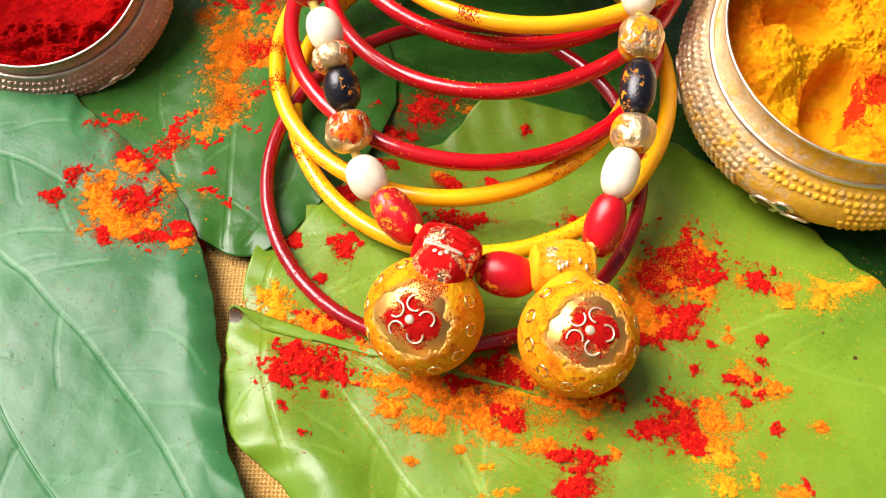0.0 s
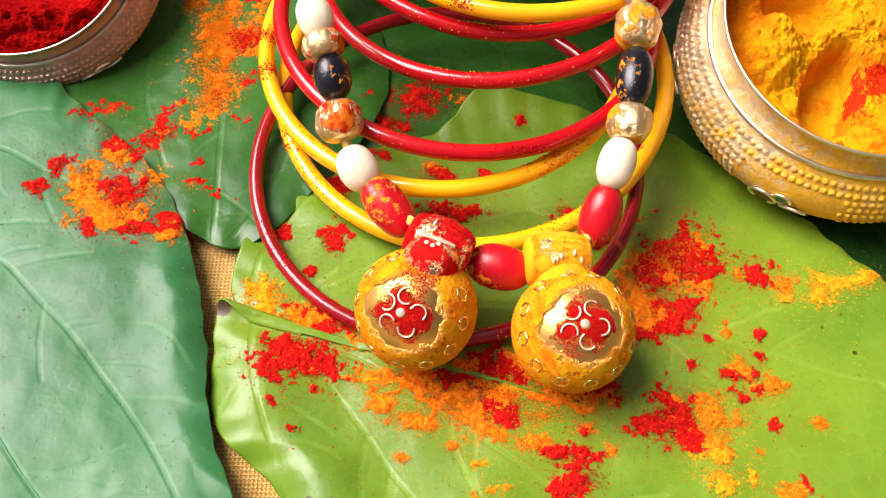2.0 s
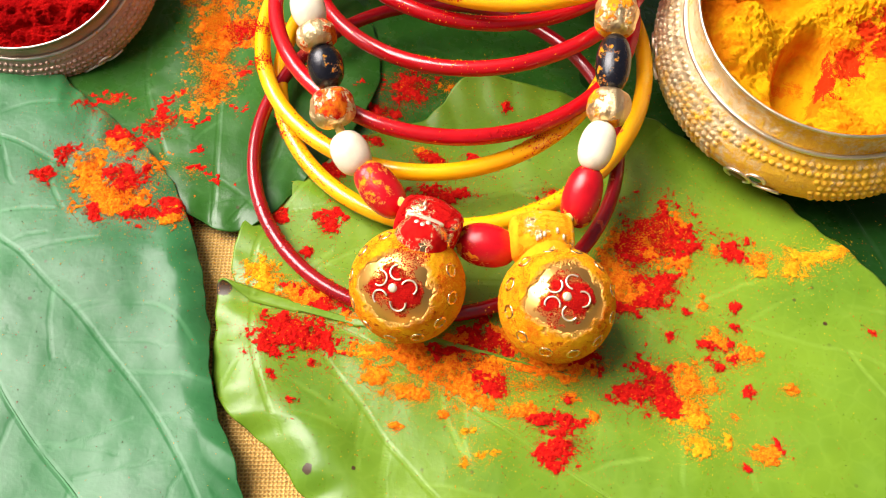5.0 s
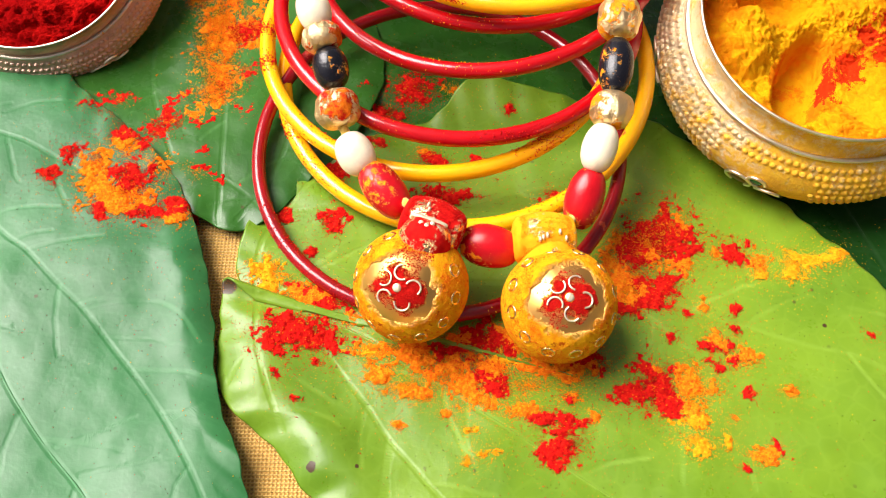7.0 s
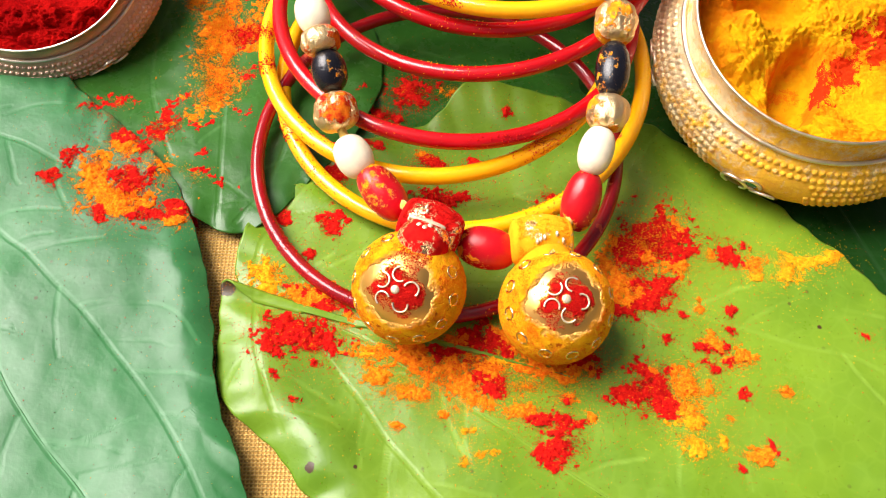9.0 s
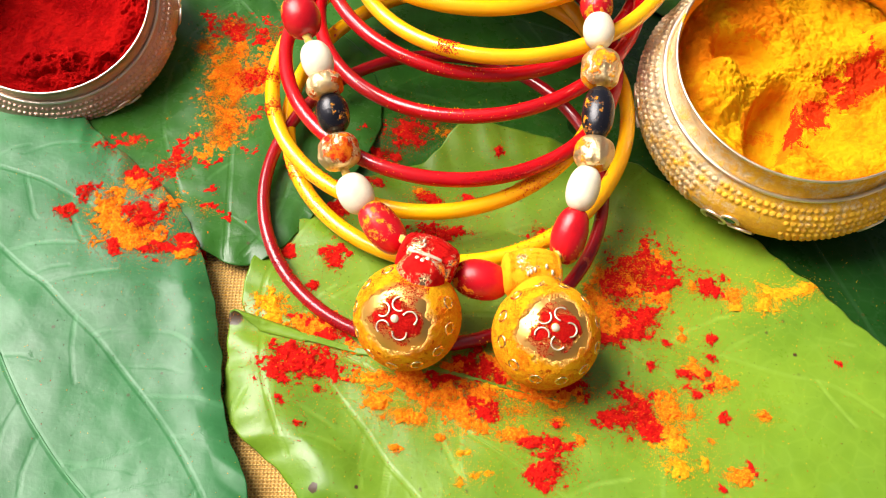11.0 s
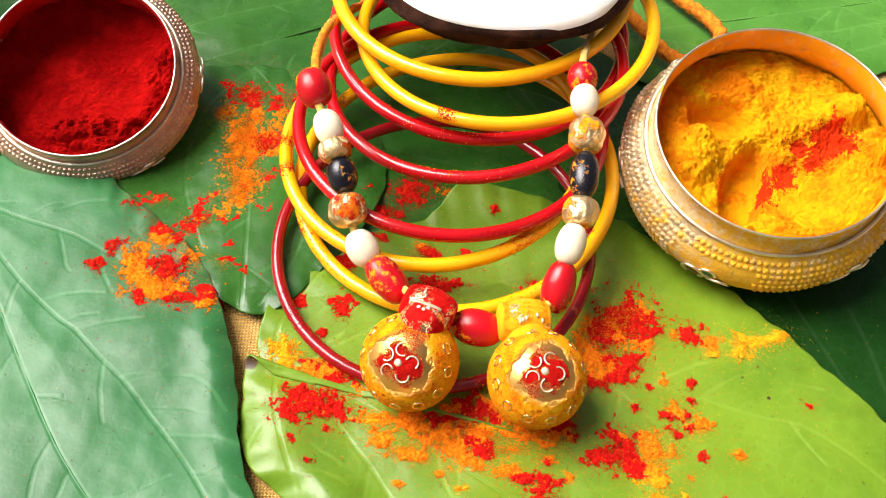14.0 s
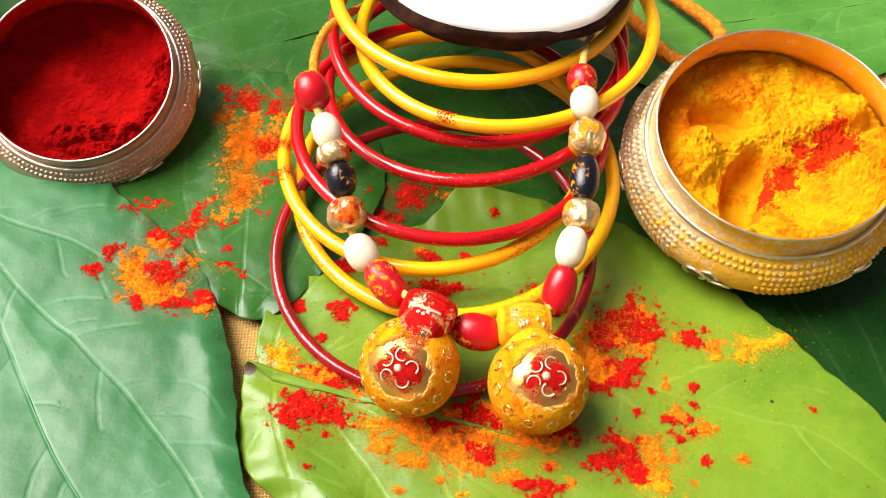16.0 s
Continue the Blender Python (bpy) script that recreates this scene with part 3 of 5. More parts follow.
bangle("dark red glossy plastic bangle lying on the leaf", 0.0001, -0.0021, 0.0074, 0.0323, 0.00125, 0.063, 0.073, PLASTIC_MAROON)
bangle("yellow glossy plastic bangle in the fallen stack", 0.0033, 0.0148, 0.0100, 0.0337, 0.0015, 0.11, 0.070, PLASTIC_YELLOW)
bangle("yellow glossy plastic bangle with red powder stains", -0.0015, 0.0220, 0.0128, 0.0329, 0.0015, 0.105, 0.039, PLASTIC_YELLOW)
bangle("red glossy plastic bangle in the fallen stack", 0.0015, 0.0255, 0.0158, 0.0329, 0.0014, 0.013, -0.039, PLASTIC_RED)
bangle("red glossy plastic bangle in the fallen stack", 0.0057, 0.0395, 0.0185, 0.0329, 0.0014, 0.141, -0.004, PLASTIC_RED)
bangle("red glossy plastic bangle under a yellow one", 0.0061, 0.0498, 0.0210, 0.0330, 0.0014, 0.013, 0.059, PLASTIC_RED)
bangle("yellow glossy plastic bangle with a red powder spot", 0.0119, 0.0489, 0.0245, 0.0326, 0.0015, 0.114, -0.014, PLASTIC_YELLOW)
bangle("yellow glossy plastic bangle on top of the stack", 0.0057, 0.0592, 0.0280, 0.0332, 0.0016, 0.074, 0.020, PLASTIC_YELLOW)


# ---- halved coconut ----
def coconut(x, y, z, radius, tx, ty):
    ob = thing("half_coconut", "halved coconut with white flesh and rough dark brown shell", "coconut", at=pose(x, y, z, ty, tx, 0))
    outer = [(radius * math.sin(a) if a > 0.02 else 0.0004, -radius * 0.36 * math.cos(a)) for a in np.linspace(0.0, math.pi / 2, 22)]
    outer += [(radius * 0.992, 0.0012), (radius * 0.965, 0.0016)]
    part("shell", lathe("shell", outer, HUSK, 220, rough=0.055, seed=4, caps=False), ob)
    inner = [(radius * 0.985, 0.0006), (radius * 0.972, 0.0022), (radius * 0.80, 0.0023), (radius * 0.62, 0.0016), (radius * 0.45, -0.0010), (radius * 0.25, -0.0030), (0.0003, -0.0036)]
    part("flesh", lathe("flesh", inner, FLESH, 220, rough=0.03, seed=7, caps=False), ob, "white moist flesh")
    return ob


coconut(0.0085, 0.0612, 0.0360, 0.0320, 0, 0)


# ---- powder bowls ----
def bowl(label, at, k, metal, rim_metal, lining, rows, seed, stones, squat=1.0):
    """A small footed bowl; k scales it, its foot stands at the origin."""
    at = at @ Matrix.Diagonal((1, 1, squat, 1))
    ob = thing("metal_bowl", label, "bowl", "powder bowls", at=at)
    belly = [(0.0004, 0.0008), (0.0125, 0.0006), (0.0135, 0.0), (0.0140, 0.0012), (0.0132, 0.0026), (0.0165, 0.0036), (0.0215, 0.0062), (0.0262, 0.0098),
             (0.0288, 0.0138), (0.0292, 0.0172), (0.0280, 0.0203), (0.0262, 0.0226), (0.0252, 0.0240)]
    part("body", lathe("body", [(r * k, h * k) for r, h in belly], metal, 96, caps=False), ob)
    neck = [(0.0250, 0.0238), (0.0243, 0.0252), (0.0239, 0.0268), (0.0240, 0.0284), (0.0243, 0.0293)]
    part("neck", lathe("neck", [(r * k, h * k) for r, h in neck], metal, 96, caps=False), ob, "plain dusty neck band")
    part("collar_ring", ring("collar_ring", 0.0253 * k, 0.00045 * k, rim_metal, 96, 8), ob, at=Matrix.Translation((0, 0, 0.0241 * k)))
    lip = [(0.0241, 0.0291), (0.0244, 0.0295), (0.0244, 0.0299), (0.0242, 0.0300), (0.0240, 0.0299), (0.0239, 0.0294)]
    part("rim", lathe("rim", [(r * k, h * k) for r, h in lip], rim_metal, 96, caps=False), ob, "smooth polished rim")
    inside = [(0.0239, 0.0297), (0.0236, 0.0270), (0.0240, 0.0240), (0.0262, 0.0200), (0.0268, 0.0160), (0.0240, 0.0105), (0.0170, 0.0062), (0.0004, 0.0050)]
    part("lining", lathe("lining", [(r * k, h * k) for r, h in inside], lining, 72, caps=False), ob, "powder-coated inside")
    # rows of raised dots round the belly
    verts, faces = [], []
    hs = np.array([h for r, h in belly[5:]])
    rs = np.array([r for r, h in belly[5:]])
    for row in range(rows):
        h = 0.0072 + (0.0222 - 0.0072) * row / (rows - 1)
        r = float(np.interp(h, hs, rs))
        slope = float((np.interp(h + 0.0008, hs, rs) - np.interp(h - 0.0008, hs, rs)) / 0.0016)
        count = int(2 * math.pi * r / 0.00128)
        for c in range(count):
            a = 2 * math.pi * (c + 0.5 * (row % 2)) / count
            # plain panels with scrolls break the dotted field
            if abs(((a * 3 / math.pi + seed) % 2) - 1) < 0.30 and 1 < row < rows - 2:
                continue
            out = Vector((math.cos(a), math.sin(a), -slope)).normalized()
            side = Vector((-math.sin(a), math.cos(a), 0))
            up = out.cross(side)
            o = Vector((r * math.cos(a), r * math.sin(a), h)) * k
            size = 0.00064 * k * random.uniform(0.9, 1.1)
            b = len(verts)
            for ring_r, rise in ((1.0, -0.1), (0.72, 0.36)):
                for q in range(6):
                    g = 2 * math.pi * q / 6
                    verts.append(o + (side * math.cos(g) + up * math.sin(g)) * size * ring_r + out * size * rise)
            verts.append(o + out * size * 0.58)
            for q in range(6):
                faces.append((b + q, b + (q + 1) % 6, b + 6 + (q + 1) % 6, b + 6 + q))
                faces.append((b + 6 + q, b + 6 + (q + 1) % 6, b + 12))
    tagged(part("dotted_relief", mesh_of("dotted_relief", verts, faces, metal), ob, "rows of raised dots"), kind="stuff")
    # scrollwork on the plain panels
    for p in range(6):
        centre = math.pi / 3 * (p + (1 - seed) % 2 * 1.0)
        for dx, dh, rr in ((-0.10, 0.0002, 0.0024), (0.10, -0.0006, 0.0024), (0.0, 0.0022, 0.0016)):
            h = 0.0140 + dh
            r = float(np.interp(h, hs, rs)) + 0.0001
            a = centre + dx
            o = Vector((r * math.cos(a), r * math.sin(a), h)) * k
            slope = float((np.interp(h + 0.0008, hs, rs) - np.interp(h - 0.0008, hs, rs)) / 0.0016)
            turn = Vector((math.cos(a), math.sin(a), -slope)).to_track_quat("Z", "Y").to_matrix().to_4x4()
            part("scroll", ring("scroll", rr * k, 0.00034 * k, rim_metal, 22, 6, start=dx * 9, sweep=5.2), ob, at=Matrix.Translation(o) @ turn)
            if stones:
                part("enamel_inlay", lathe("enamel_inlay", [(rr * k * 0.72, -0.0002), (rr * k * 0.62, 0.00018), (0.0001, 0.00028)], STONE_GREEN if dx == 0 else ENAMEL, 14, caps=False), ob, "green stone" if dx == 0 else "dark enamel", at=Matrix.Translation(o) @ turn)
    return ob


def tilted(x, y, z, tx, ty, spin=0.0):
    u = Vector((1, 0, tx)).normalized()
    n = u.cross(Vector((0, 1, ty))).normalized()
    v = n.cross(u)
    return Matrix.Translation((x, y, z)) @ Matrix((u, v, n)).transposed().to_4x4() @ pose(0, 0, 0, 0, 0, spin)


def under_rim(x, y, z, tx, ty, height, spin=0.0):
    """The foot's pose of a bowl whose rim's middle is at x, y, z."""
    m = tilted(x, y, z, tx, ty, spin)
    return m @ Matrix.Translation((0, 0, -height))


def heap(name, label, at, radius, material, shape, seed, base, k, squat):
    """Powder that fills a bowl; base: its height over the foot. It keeps inside the bowl's wall."""
    rows, cols = 150, 320
    verts = []
    for i in range(rows):
        r = radius * i / (rows - 1)
        for j in range(cols):
            a = 2 * math.pi * j / cols
            x, y = r * math.cos(a), r * math.sin(a)
            h = shape(x / radius, y / radius, seed)
            wall = k * float(np.interp((h + base) / (k * squat), (0.0050, 0.0062, 0.0105, 0.0160, 0.0200, 0.0240, 0.0270, 0.0297), (0.004, 0.0165, 0.0236, 0.0264, 0.0258, 0.0236, 0.0230, 0.0230)))
            fit = min(1.0, wall / r) if r > 0.001 else 1.0
            verts.append((x * fit, y * fit, h))
    ob = new(name, mesh_of(name, verts, sheet(rows, cols, True), material))
    ob.matrix_world = at
    return tagged(ob, label, "powder")


def lumps(x, y, seed, size):
    """Crumbs of several sizes."""
    v = 0.0
    for freq, share in ((3.5, 1.0), (8.0, 0.60), (17.0, 0.38), (36.0, 0.22), (70.0, 0.12)):
        v += share * abs(noise.noise(Vector((x * freq + seed, y * freq, seed * 1.7))))
    return v * size


def hollow(d, sharp=7.0):
    """1 inside a pressed place, 0 outside; d is 1 at its edge."""
    return 1 / (1 + math.exp(min(40.0, (d - 1) * sharp)))


def turmeric(x, y, seed):
    h = -0.0006 - 0.0002 * x - 0.0020 * y
    bent = 0.16 * noise.noise(Vector((x * 3, y * 3, 2.0))) + 0.10 * noise.noise(Vector((x * 9, y * 9, 4.0)))
    pit = hollow(math.hypot((x + 0.32) / 0.23, (y - 0.30) / 0.19) + bent, 9.0)
    cut_in = hollow(math.hypot((x + 0.22 - 0.30 * (y + 0.40)) / 0.16, (y + 0.36) / 0.34) + 0.5 * bent, 14.0)
    plain = hollow(math.hypot((x - 0.30) / 0.38, (y + 0.38) / 0.24) + bent, 6.0)
    calm = max(0.05, 1 - 1.1 * (pit + cut_in) - 0.8 * plain)
    knob = 0.0044 * hollow(math.hypot((x + 0.56) / 0.16, (y + 0.06) / 0.24) + 2 * bent, 6.0) + 0.0048 * hollow(math.hypot((x - 0.64) / 0.13, (y - 0.34) / 0.15) + 2 * bent, 6.0)
    knob += 0.0036 * hollow(math.hypot((x - 0.84) / 0.16, (y - 0.06) / 0.13) + 2 * bent, 6.0)
    ridge = 0.0022 * math.exp(-((y - 0.12 - 0.35 * x) / 0.10) ** 2) * hollow(abs(x - 0.25) / 0.45, 6.0)
    crumbs = lumps(x, y, seed, 0.0022) + 0.0011 * abs(noise.noise(Vector((x * 24, y * 24, 8.0)))) + 0.0006 * abs(noise.noise(Vector((x * 50, y * 50, 3.0))))
    return h - 0.0056 * pit - 0.0058 * cut_in - 0.0004 * plain + knob + ridge + crumbs * calm + 0.0009 * noise.noise(Vector((x * 2.2, y * 2.2, 9)))


def vermilion(x, y, seed):
    h = 0.0002 + 0.0016 * x - 0.0020 * y
    bent = 0.12 * noise.noise(Vector((x * 2.5, y * 2.5, 5.0)))
    bank = 0.0034 * max(0.0, (-0.75 * x + 0.65 * y)) ** 2 * hollow((1 - math.hypot(x, y)) / 0.30, 6.0)
    scoop = hollow(math.hypot((x + 0.12) / 0.62, (y - 0.30) / 0.62) + bent, 6.0)
    deep = hollow(math.hypot((x - 0.06) / 0.36, (y - 0.50) / 0.28) + bent, 8.0)
    crumb = hollow(math.hypot((x - 0.30) / 0.55, (y + 0.62) / 0.22) + bent, 6.0) + 0.6 * hollow(math.hypot((x - 0.72) / 0.18, (y + 0.05) / 0.7) + bent, 6.0)
    return h + bank - 0.0018 * scoop - 0.0012 * deep + lumps(x, y, seed, 0.0007) + min(1.0, crumb) * (0.0014 + lumps(x, y, seed + 3, 0.0040))


K_R, K_L = 1.0, 0.845
at_r = under_rim(0.0668, 0.0172, 0.0300, 0.075, 0.216, 0.0298, -34)
at_l = under_rim(-0.0800, 0.0282, 0.0187, -0.05, 0.42, 0.0298 * K_L * 0.62, 0)
bowl("embossed silver bowl dusted yellow, filled with turmeric powder", at_r, K_R, SILVER, SILVER_RIM, SILVER_INSIDE, 13, 0.35, True)
bowl("tarnished embossed silver bowl holding red powder", at_l, K_L, SILVER_DARK, SILVER_RIM, RED_INSIDE, 12, 0.8, False, 0.62)
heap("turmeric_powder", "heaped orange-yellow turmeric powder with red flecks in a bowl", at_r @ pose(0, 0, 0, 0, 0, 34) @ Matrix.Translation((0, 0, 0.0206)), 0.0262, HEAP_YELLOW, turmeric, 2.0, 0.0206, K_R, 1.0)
heap("vermilion_powder", "scooped deep red powder filling a bowl", at_l @ Matrix.Translation((0, 0, 0.0070)), 0.0264 * K_L, HEAP_RED, vermilion, 6.0, 0.0070, K_L, 0.62)


# ---- bead necklace with two bells ----
necklace = thing("bead_necklace", "necklace of red, cream, black and gold beads with two bells", "necklace")


def along(way, spin=0.0):
    return Vector(way).to_track_quat("Z", "Y").to_matrix().to_4x4() @ pose(0, 0, 0, 0, 0, spin)


def oval(radius, length, blunt=0.75):
    out = [(radius * 0.22, -length / 2)]
    for a in np.linspace(-1.25, 1.25, 15):
        out.append((radius * math.cos(a) ** blunt, length / 2 * math.sin(a) / math.sin(1.25) * 0.985))
    out.append((radius * 0.22, length / 2))
    return out


def bead(kind, place, way, radius, length, material, label, spin=0.0, seed=0):
    if kind == "knurled":
        me = lathe(kind, oval(radius, length, 0.5), material, 60, flute=13, depth=0.02, twist=420.0, rough=0.12, seed=seed)
    else:
        me = lathe(kind, oval(radius, length), material, 40, rough=0.012, seed=seed)
    part("bead", me, necklace, label, at=Matrix.Translation(place) @ along(way, spin))


MM = 0.001
LEFT = [("oval", (-26.2, 16.6, 30.0), 3.8, 7.2, BEAD_RED, "glossy red bead"), ("oval", (-22.4, 9.2, 27.0), 3.1, 6.4, CREAM, "cream bead"),
        ("knurled", (-20.6, 5.0, 25.2), 3.6, 4.0, GOLD_BEAD_RED, "knurled gold bead stained red"), ("oval", (-18.6, 0.6, 23.0), 3.2, 6.6, BLACK, "shiny black bead flecked with powder"),
        ("knurled", (-16.9, -5.5, 20.0), 3.9, 5.6, GOLD_BEAD_RED, "knurled gold bead stained red"), ("oval", (-13.2, -12.0, 17.0), 3.4, 6.6, CREAM, "cream bead"),
        ("oval", (-7.8, -17.3, 15.0), 3.5, 9.4, BEAD_RED, "red bead dusted orange")]
RIGHT = [("oval", (24.7, -16.2, 16.0), 3.4, 9.2, BEAD_RED, "red bead dusted orange"), ("oval", (26.2, -9.8, 21.4), 3.1, 7.2, CREAM, "cream bead"),
         ("knurled", (27.7, -4.0, 24.0), 3.7, 5.2, GOLD_BEAD, "knurled gold bead"), ("oval", (28.2, 3.6, 26.0), 3.1, 9.0, BLACK, "shiny black bead flecked with powder"),
         ("knurled", (28.5, 12.2, 28.0), 3.8, 6.2, GOLD_BEAD, "knurled gold bead"), ("oval", (27.9, 19.9, 30.0), 3.1, 6.2, CREAM, "cream bead"),
         ("oval", (27.4, 25.2, 31.0), 3.3, 6.0, BEAD_RED, "glossy red bead")]
for strand in (LEFT, RIGHT):
    spots = [Vector(b[1]) for b in strand]
    for i, (kind, place, r, length, material, label) in enumerate(strand):
        way = spots[min(i + 1, len(spots) - 1)] - spots[max(i - 1, 0)]
        bead(kind, Vector(place) * MM, way, r * 0.93 * MM, length * 1.09 * MM, material, label, spin=37 * i, seed=i * 3.7 + r)
bead("oval", Vector((9.8, -25.5, 14.0)) * MM, (1, -0.1, -0.05), 3.5 * MM, 9.4 * MM, BEAD_RED, "glossy red bead between the bells", seed=9)


def swell(h):
    """The hanger's radius at height h, in mm."""
    return 3.5 + 0.9 * math.cos(min(1.0, abs(h) / 4.2) * math.pi / 2)


KNOB = (-0.4, -28.6, 19.0)


def bell(place, cap, lean, cap_material, hot):
    """A round bell pendant: ball, barrel-shaped hanger, petals and small rings."""
    o = Vector(place) * MM
    face = Vector(lean).normalized()
    r = 8.9 * MM
    turn = along(face)
    ball = [(r * math.sin(a) if a > 0.01 else 0.00005, -r * math.cos(a)) for a in np.linspace(0, math.pi, 150)]
    globe = lathe("bell", ball, BELL_GOLD, 220, caps=False)
    # powder cakes its sides in crumbs
    for v in globe.vertices:
        d = v.co.normalized()
        crumb = abs(noise.noise(d * 9 + Vector((hot, 0, 0)))) + 0.8 * abs(noise.noise(d * 21)) + 0.6 * abs(noise.noise(d * 47))
        low = 1 / (1 + math.exp((d.z - 0.46 + 0.15 * noise.noise(d * 4 + Vector((hot, 1, 0)))) * 14))
        v.co += d * (0.17 * MM * crumb * low)
    ob = part("bell", globe, necklace, "round gold bell pendant caked with powder", at=Matrix.Translation(o) @ turn)
    for k in range(5):
        a = 2 * math.pi * k / 5 + hot
        d = Vector((math.sin(0.27) * math.cos(a), math.sin(0.27) * math.sin(a), math.cos(0.27)))
        part("petal", ring("petal", 1.12 * MM, 0.16 * MM, GOLD_BRIGHT, 18, 8, start=-1.8, sweep=3.6), ob, at=Matrix.Translation(d * (r + 0.12 * MM)) @ along(d) @ pose(0, 0, 0, 0, 0, math.degrees(a) - 90 + 25))
    part("petal", lathe("petal_eye", oval(0.7 * MM, 0.7 * MM), GOLD_BRIGHT, 16), ob, at=Matrix.Translation((0, 0, r)))
    for k in range(12):
        a = 2 * math.pi * k / 12 + 0.2
        d = Vector((math.sin(1.12) * math.cos(a), math.sin(1.12) * math.sin(a), math.cos(1.12)))
        part("ring_ornament", ring("ring_ornament", 0.95 * MM, 0.22 * MM, GOLD, 16, 6), ob, at=Matrix.Translation(d * (r - 0.05 * MM)) @ along(d))
    c = Vector(cap[0]) * MM
    way = Vector(cap[1]).normalized()
    barrel = [(0.9, -5.0), (2.0, -4.95), (3.0, -4.7), (3.6, -4.2), (3.5, -3.7), (3.9, -3.0), (4.2, -2.0), (4.35, -1.0), (4.4, 0.0), (4.35, 1.0), (4.2, 2.0), (3.9, 3.0), (3.5, 3.7), (3.6, 4.2), (3.0, 4.7), (2.0, 4.95), (0.9, 5.0)]
    hang = part("hanger", lathe("hanger", [(q * MM, h * MM) for q, h in barrel], cap_material, 48, flute=24, depth=0.012), necklace, "barrel-shaped gold hanger under powder", at=Matrix.Translation(c) @ along(way))
    inverse = along(way).inverted()
    toward = (inverse @ Vector((0, -0.35, 0.93, 0))).to_3d()
    base_angle = math.atan2(toward.y, toward.x)
    for k in range(7):
        a = base_angle + random.uniform(-0.75, 0.75)
        h = random.uniform(-3.0, 3.0)
        part("stud", lathe("stud", oval(0.5 * MM, 0.5 * MM), GOLD_BRIGHT, 12), hang, at=Matrix.Translation((swell(h) * MM * math.cos(a), swell(h) * MM * math.sin(a), h * MM)))
    if cap_material == GOLD_CAP_RED:
        top = (inverse @ Vector((0.15, -0.40, 0.90, 0))).to_3d()
        top = Vector((top.x, top.y, 0)).normalized()
        part("bar", lathe("bar", oval(0.55 * MM, 6.0 * MM), GOLD_BRIGHT, 16), hang, "bare gold bar", at=Matrix.Translation(top * 4.5 * MM) @ pose(0, 0, 0, 6, 6, 0))
    if cap_material == GOLD_CAP_RED:
        knob_at = Matrix.Translation(Vector(KNOB) * MM) @ along((0.25, 0.75, 0.55))
        knob = part("knob", lathe("knob", oval(4.1 * MM, 6.8 * MM, 0.6), cap_material, 48, rough=0.06, seed=3), necklace, "small gold knob covered in red powder", at=knob_at)
        for k in range(5):
            part("stud", lathe("stud", oval(0.42 * MM, 0.5 * MM), GOLD_BRIGHT, 12), knob, at=knob_at.inverted() @ Matrix.Translation(Vector(KNOB) * MM + Vector((-1.6 + 0.85 * k, 0.5 + 0.5 * (k % 2), 3.95 - 0.14 * (k - 2) ** 2)) * MM))
    neck = [(4.6, 0.0), (4.3, 1.5), (3.9, 3.0)]
    mid = (c - o).normalized()
    part("collar", lathe("collar", [(q * MM, (h + 7.6) * MM) for q, h in neck], cap_material, 32, caps=False), necklace, "short collar", at=Matrix.Translation(o) @ along(mid))
    return o, face, r


BELLS = [bell((-2.0, -33.1, 12.8), ((0.5, -24.6, 17.0), (1, -0.35, 0)), (-0.20, -0.50, 0.84), GOLD_CAP_RED, 0.4),
         bell((21.2, -34.3, 12.8), ((18.2, -24.6, 16.0), (1, 0.12, 0)), (0.03, -0.32, 0.95), GOLD_CAP_YELLOW, 1.1)]
strand_line = [(-26.5, 40, 27), (-26.7, 29, 29)] + [b[1] for b in LEFT] + [(-3, -21, 16.5), (0.5, -24.6, 17.0), (9.8, -25.5, 14.0), (18.2, -24.6, 16), (22, -21, 15.5)] + [b[1] for b in RIGHT] + [(28.0, 33, 31), (31, 45, 27)]
part("thread", tube_along("thread", [Vector(p) * MM for p in strand_line], 0.75 * MM, THREAD, 10, 10, 3), necklace, "yellow twisted thread")
part("thread", tube_along("thread", [Vector(p) * MM for p in ((-26.2, 19, 30.0), (-27.2, 27, 30), (-26.6, 38, 27.5), (-25, 52, 20), (-22, 66, 12))], 0.95 * MM, YARN, 12, 10, 3), necklace, "orange yarn")

# ---- loose yarn behind ----
def yarn(label, points, radius, seed):
    ob = new("yarn_end", tube_along("yarn_end", [Vector(p) * MM for p in points], radius * MM, YARN, 14, 12, 3, 1800.0))
    tagged(ob, label, "yarn")
    rng = np.random.default_rng(seed)
    pts = np.array([v.co[:] for v in ob.data.vertices])
    verts, faces = [], []
    for i in rng.integers(0, len(pts), 1100):
        p = Vector(pts[i])
        d = Vector(rng.normal(0, 1, 3)).normalized() * rng.uniform(0.6, 1.7) * MM
        s = Vector(rng.normal(0, 1, 3)).normalized() * 0.06 * MM
        b = len(verts)
        verts += [p - s, p + s, p + d * 0.6 + s * 0.7, p + d]
        faces += [(b, b + 1, b + 2), (b, b + 2, b + 3)]
    tagged(part("fuzz", mesh_of("fuzz", verts, faces, YARN), ob, "loose fibres"), kind="stuff")


yarn("fuzzy orange yarn running to the turmeric bowl", ((36, 92, 6), (43, 80, 7), (49, 71, 7), (55, 63.5, 6), (62, 61, 6)), 1.6, 3)
yarn("fuzzy orange yarn loop on the leaf", ((52, 95, 6), (60, 86, 6), (66.5, 79, 6), (69, 73, 6), (66.5, 68, 5.5)), 1.6, 5)

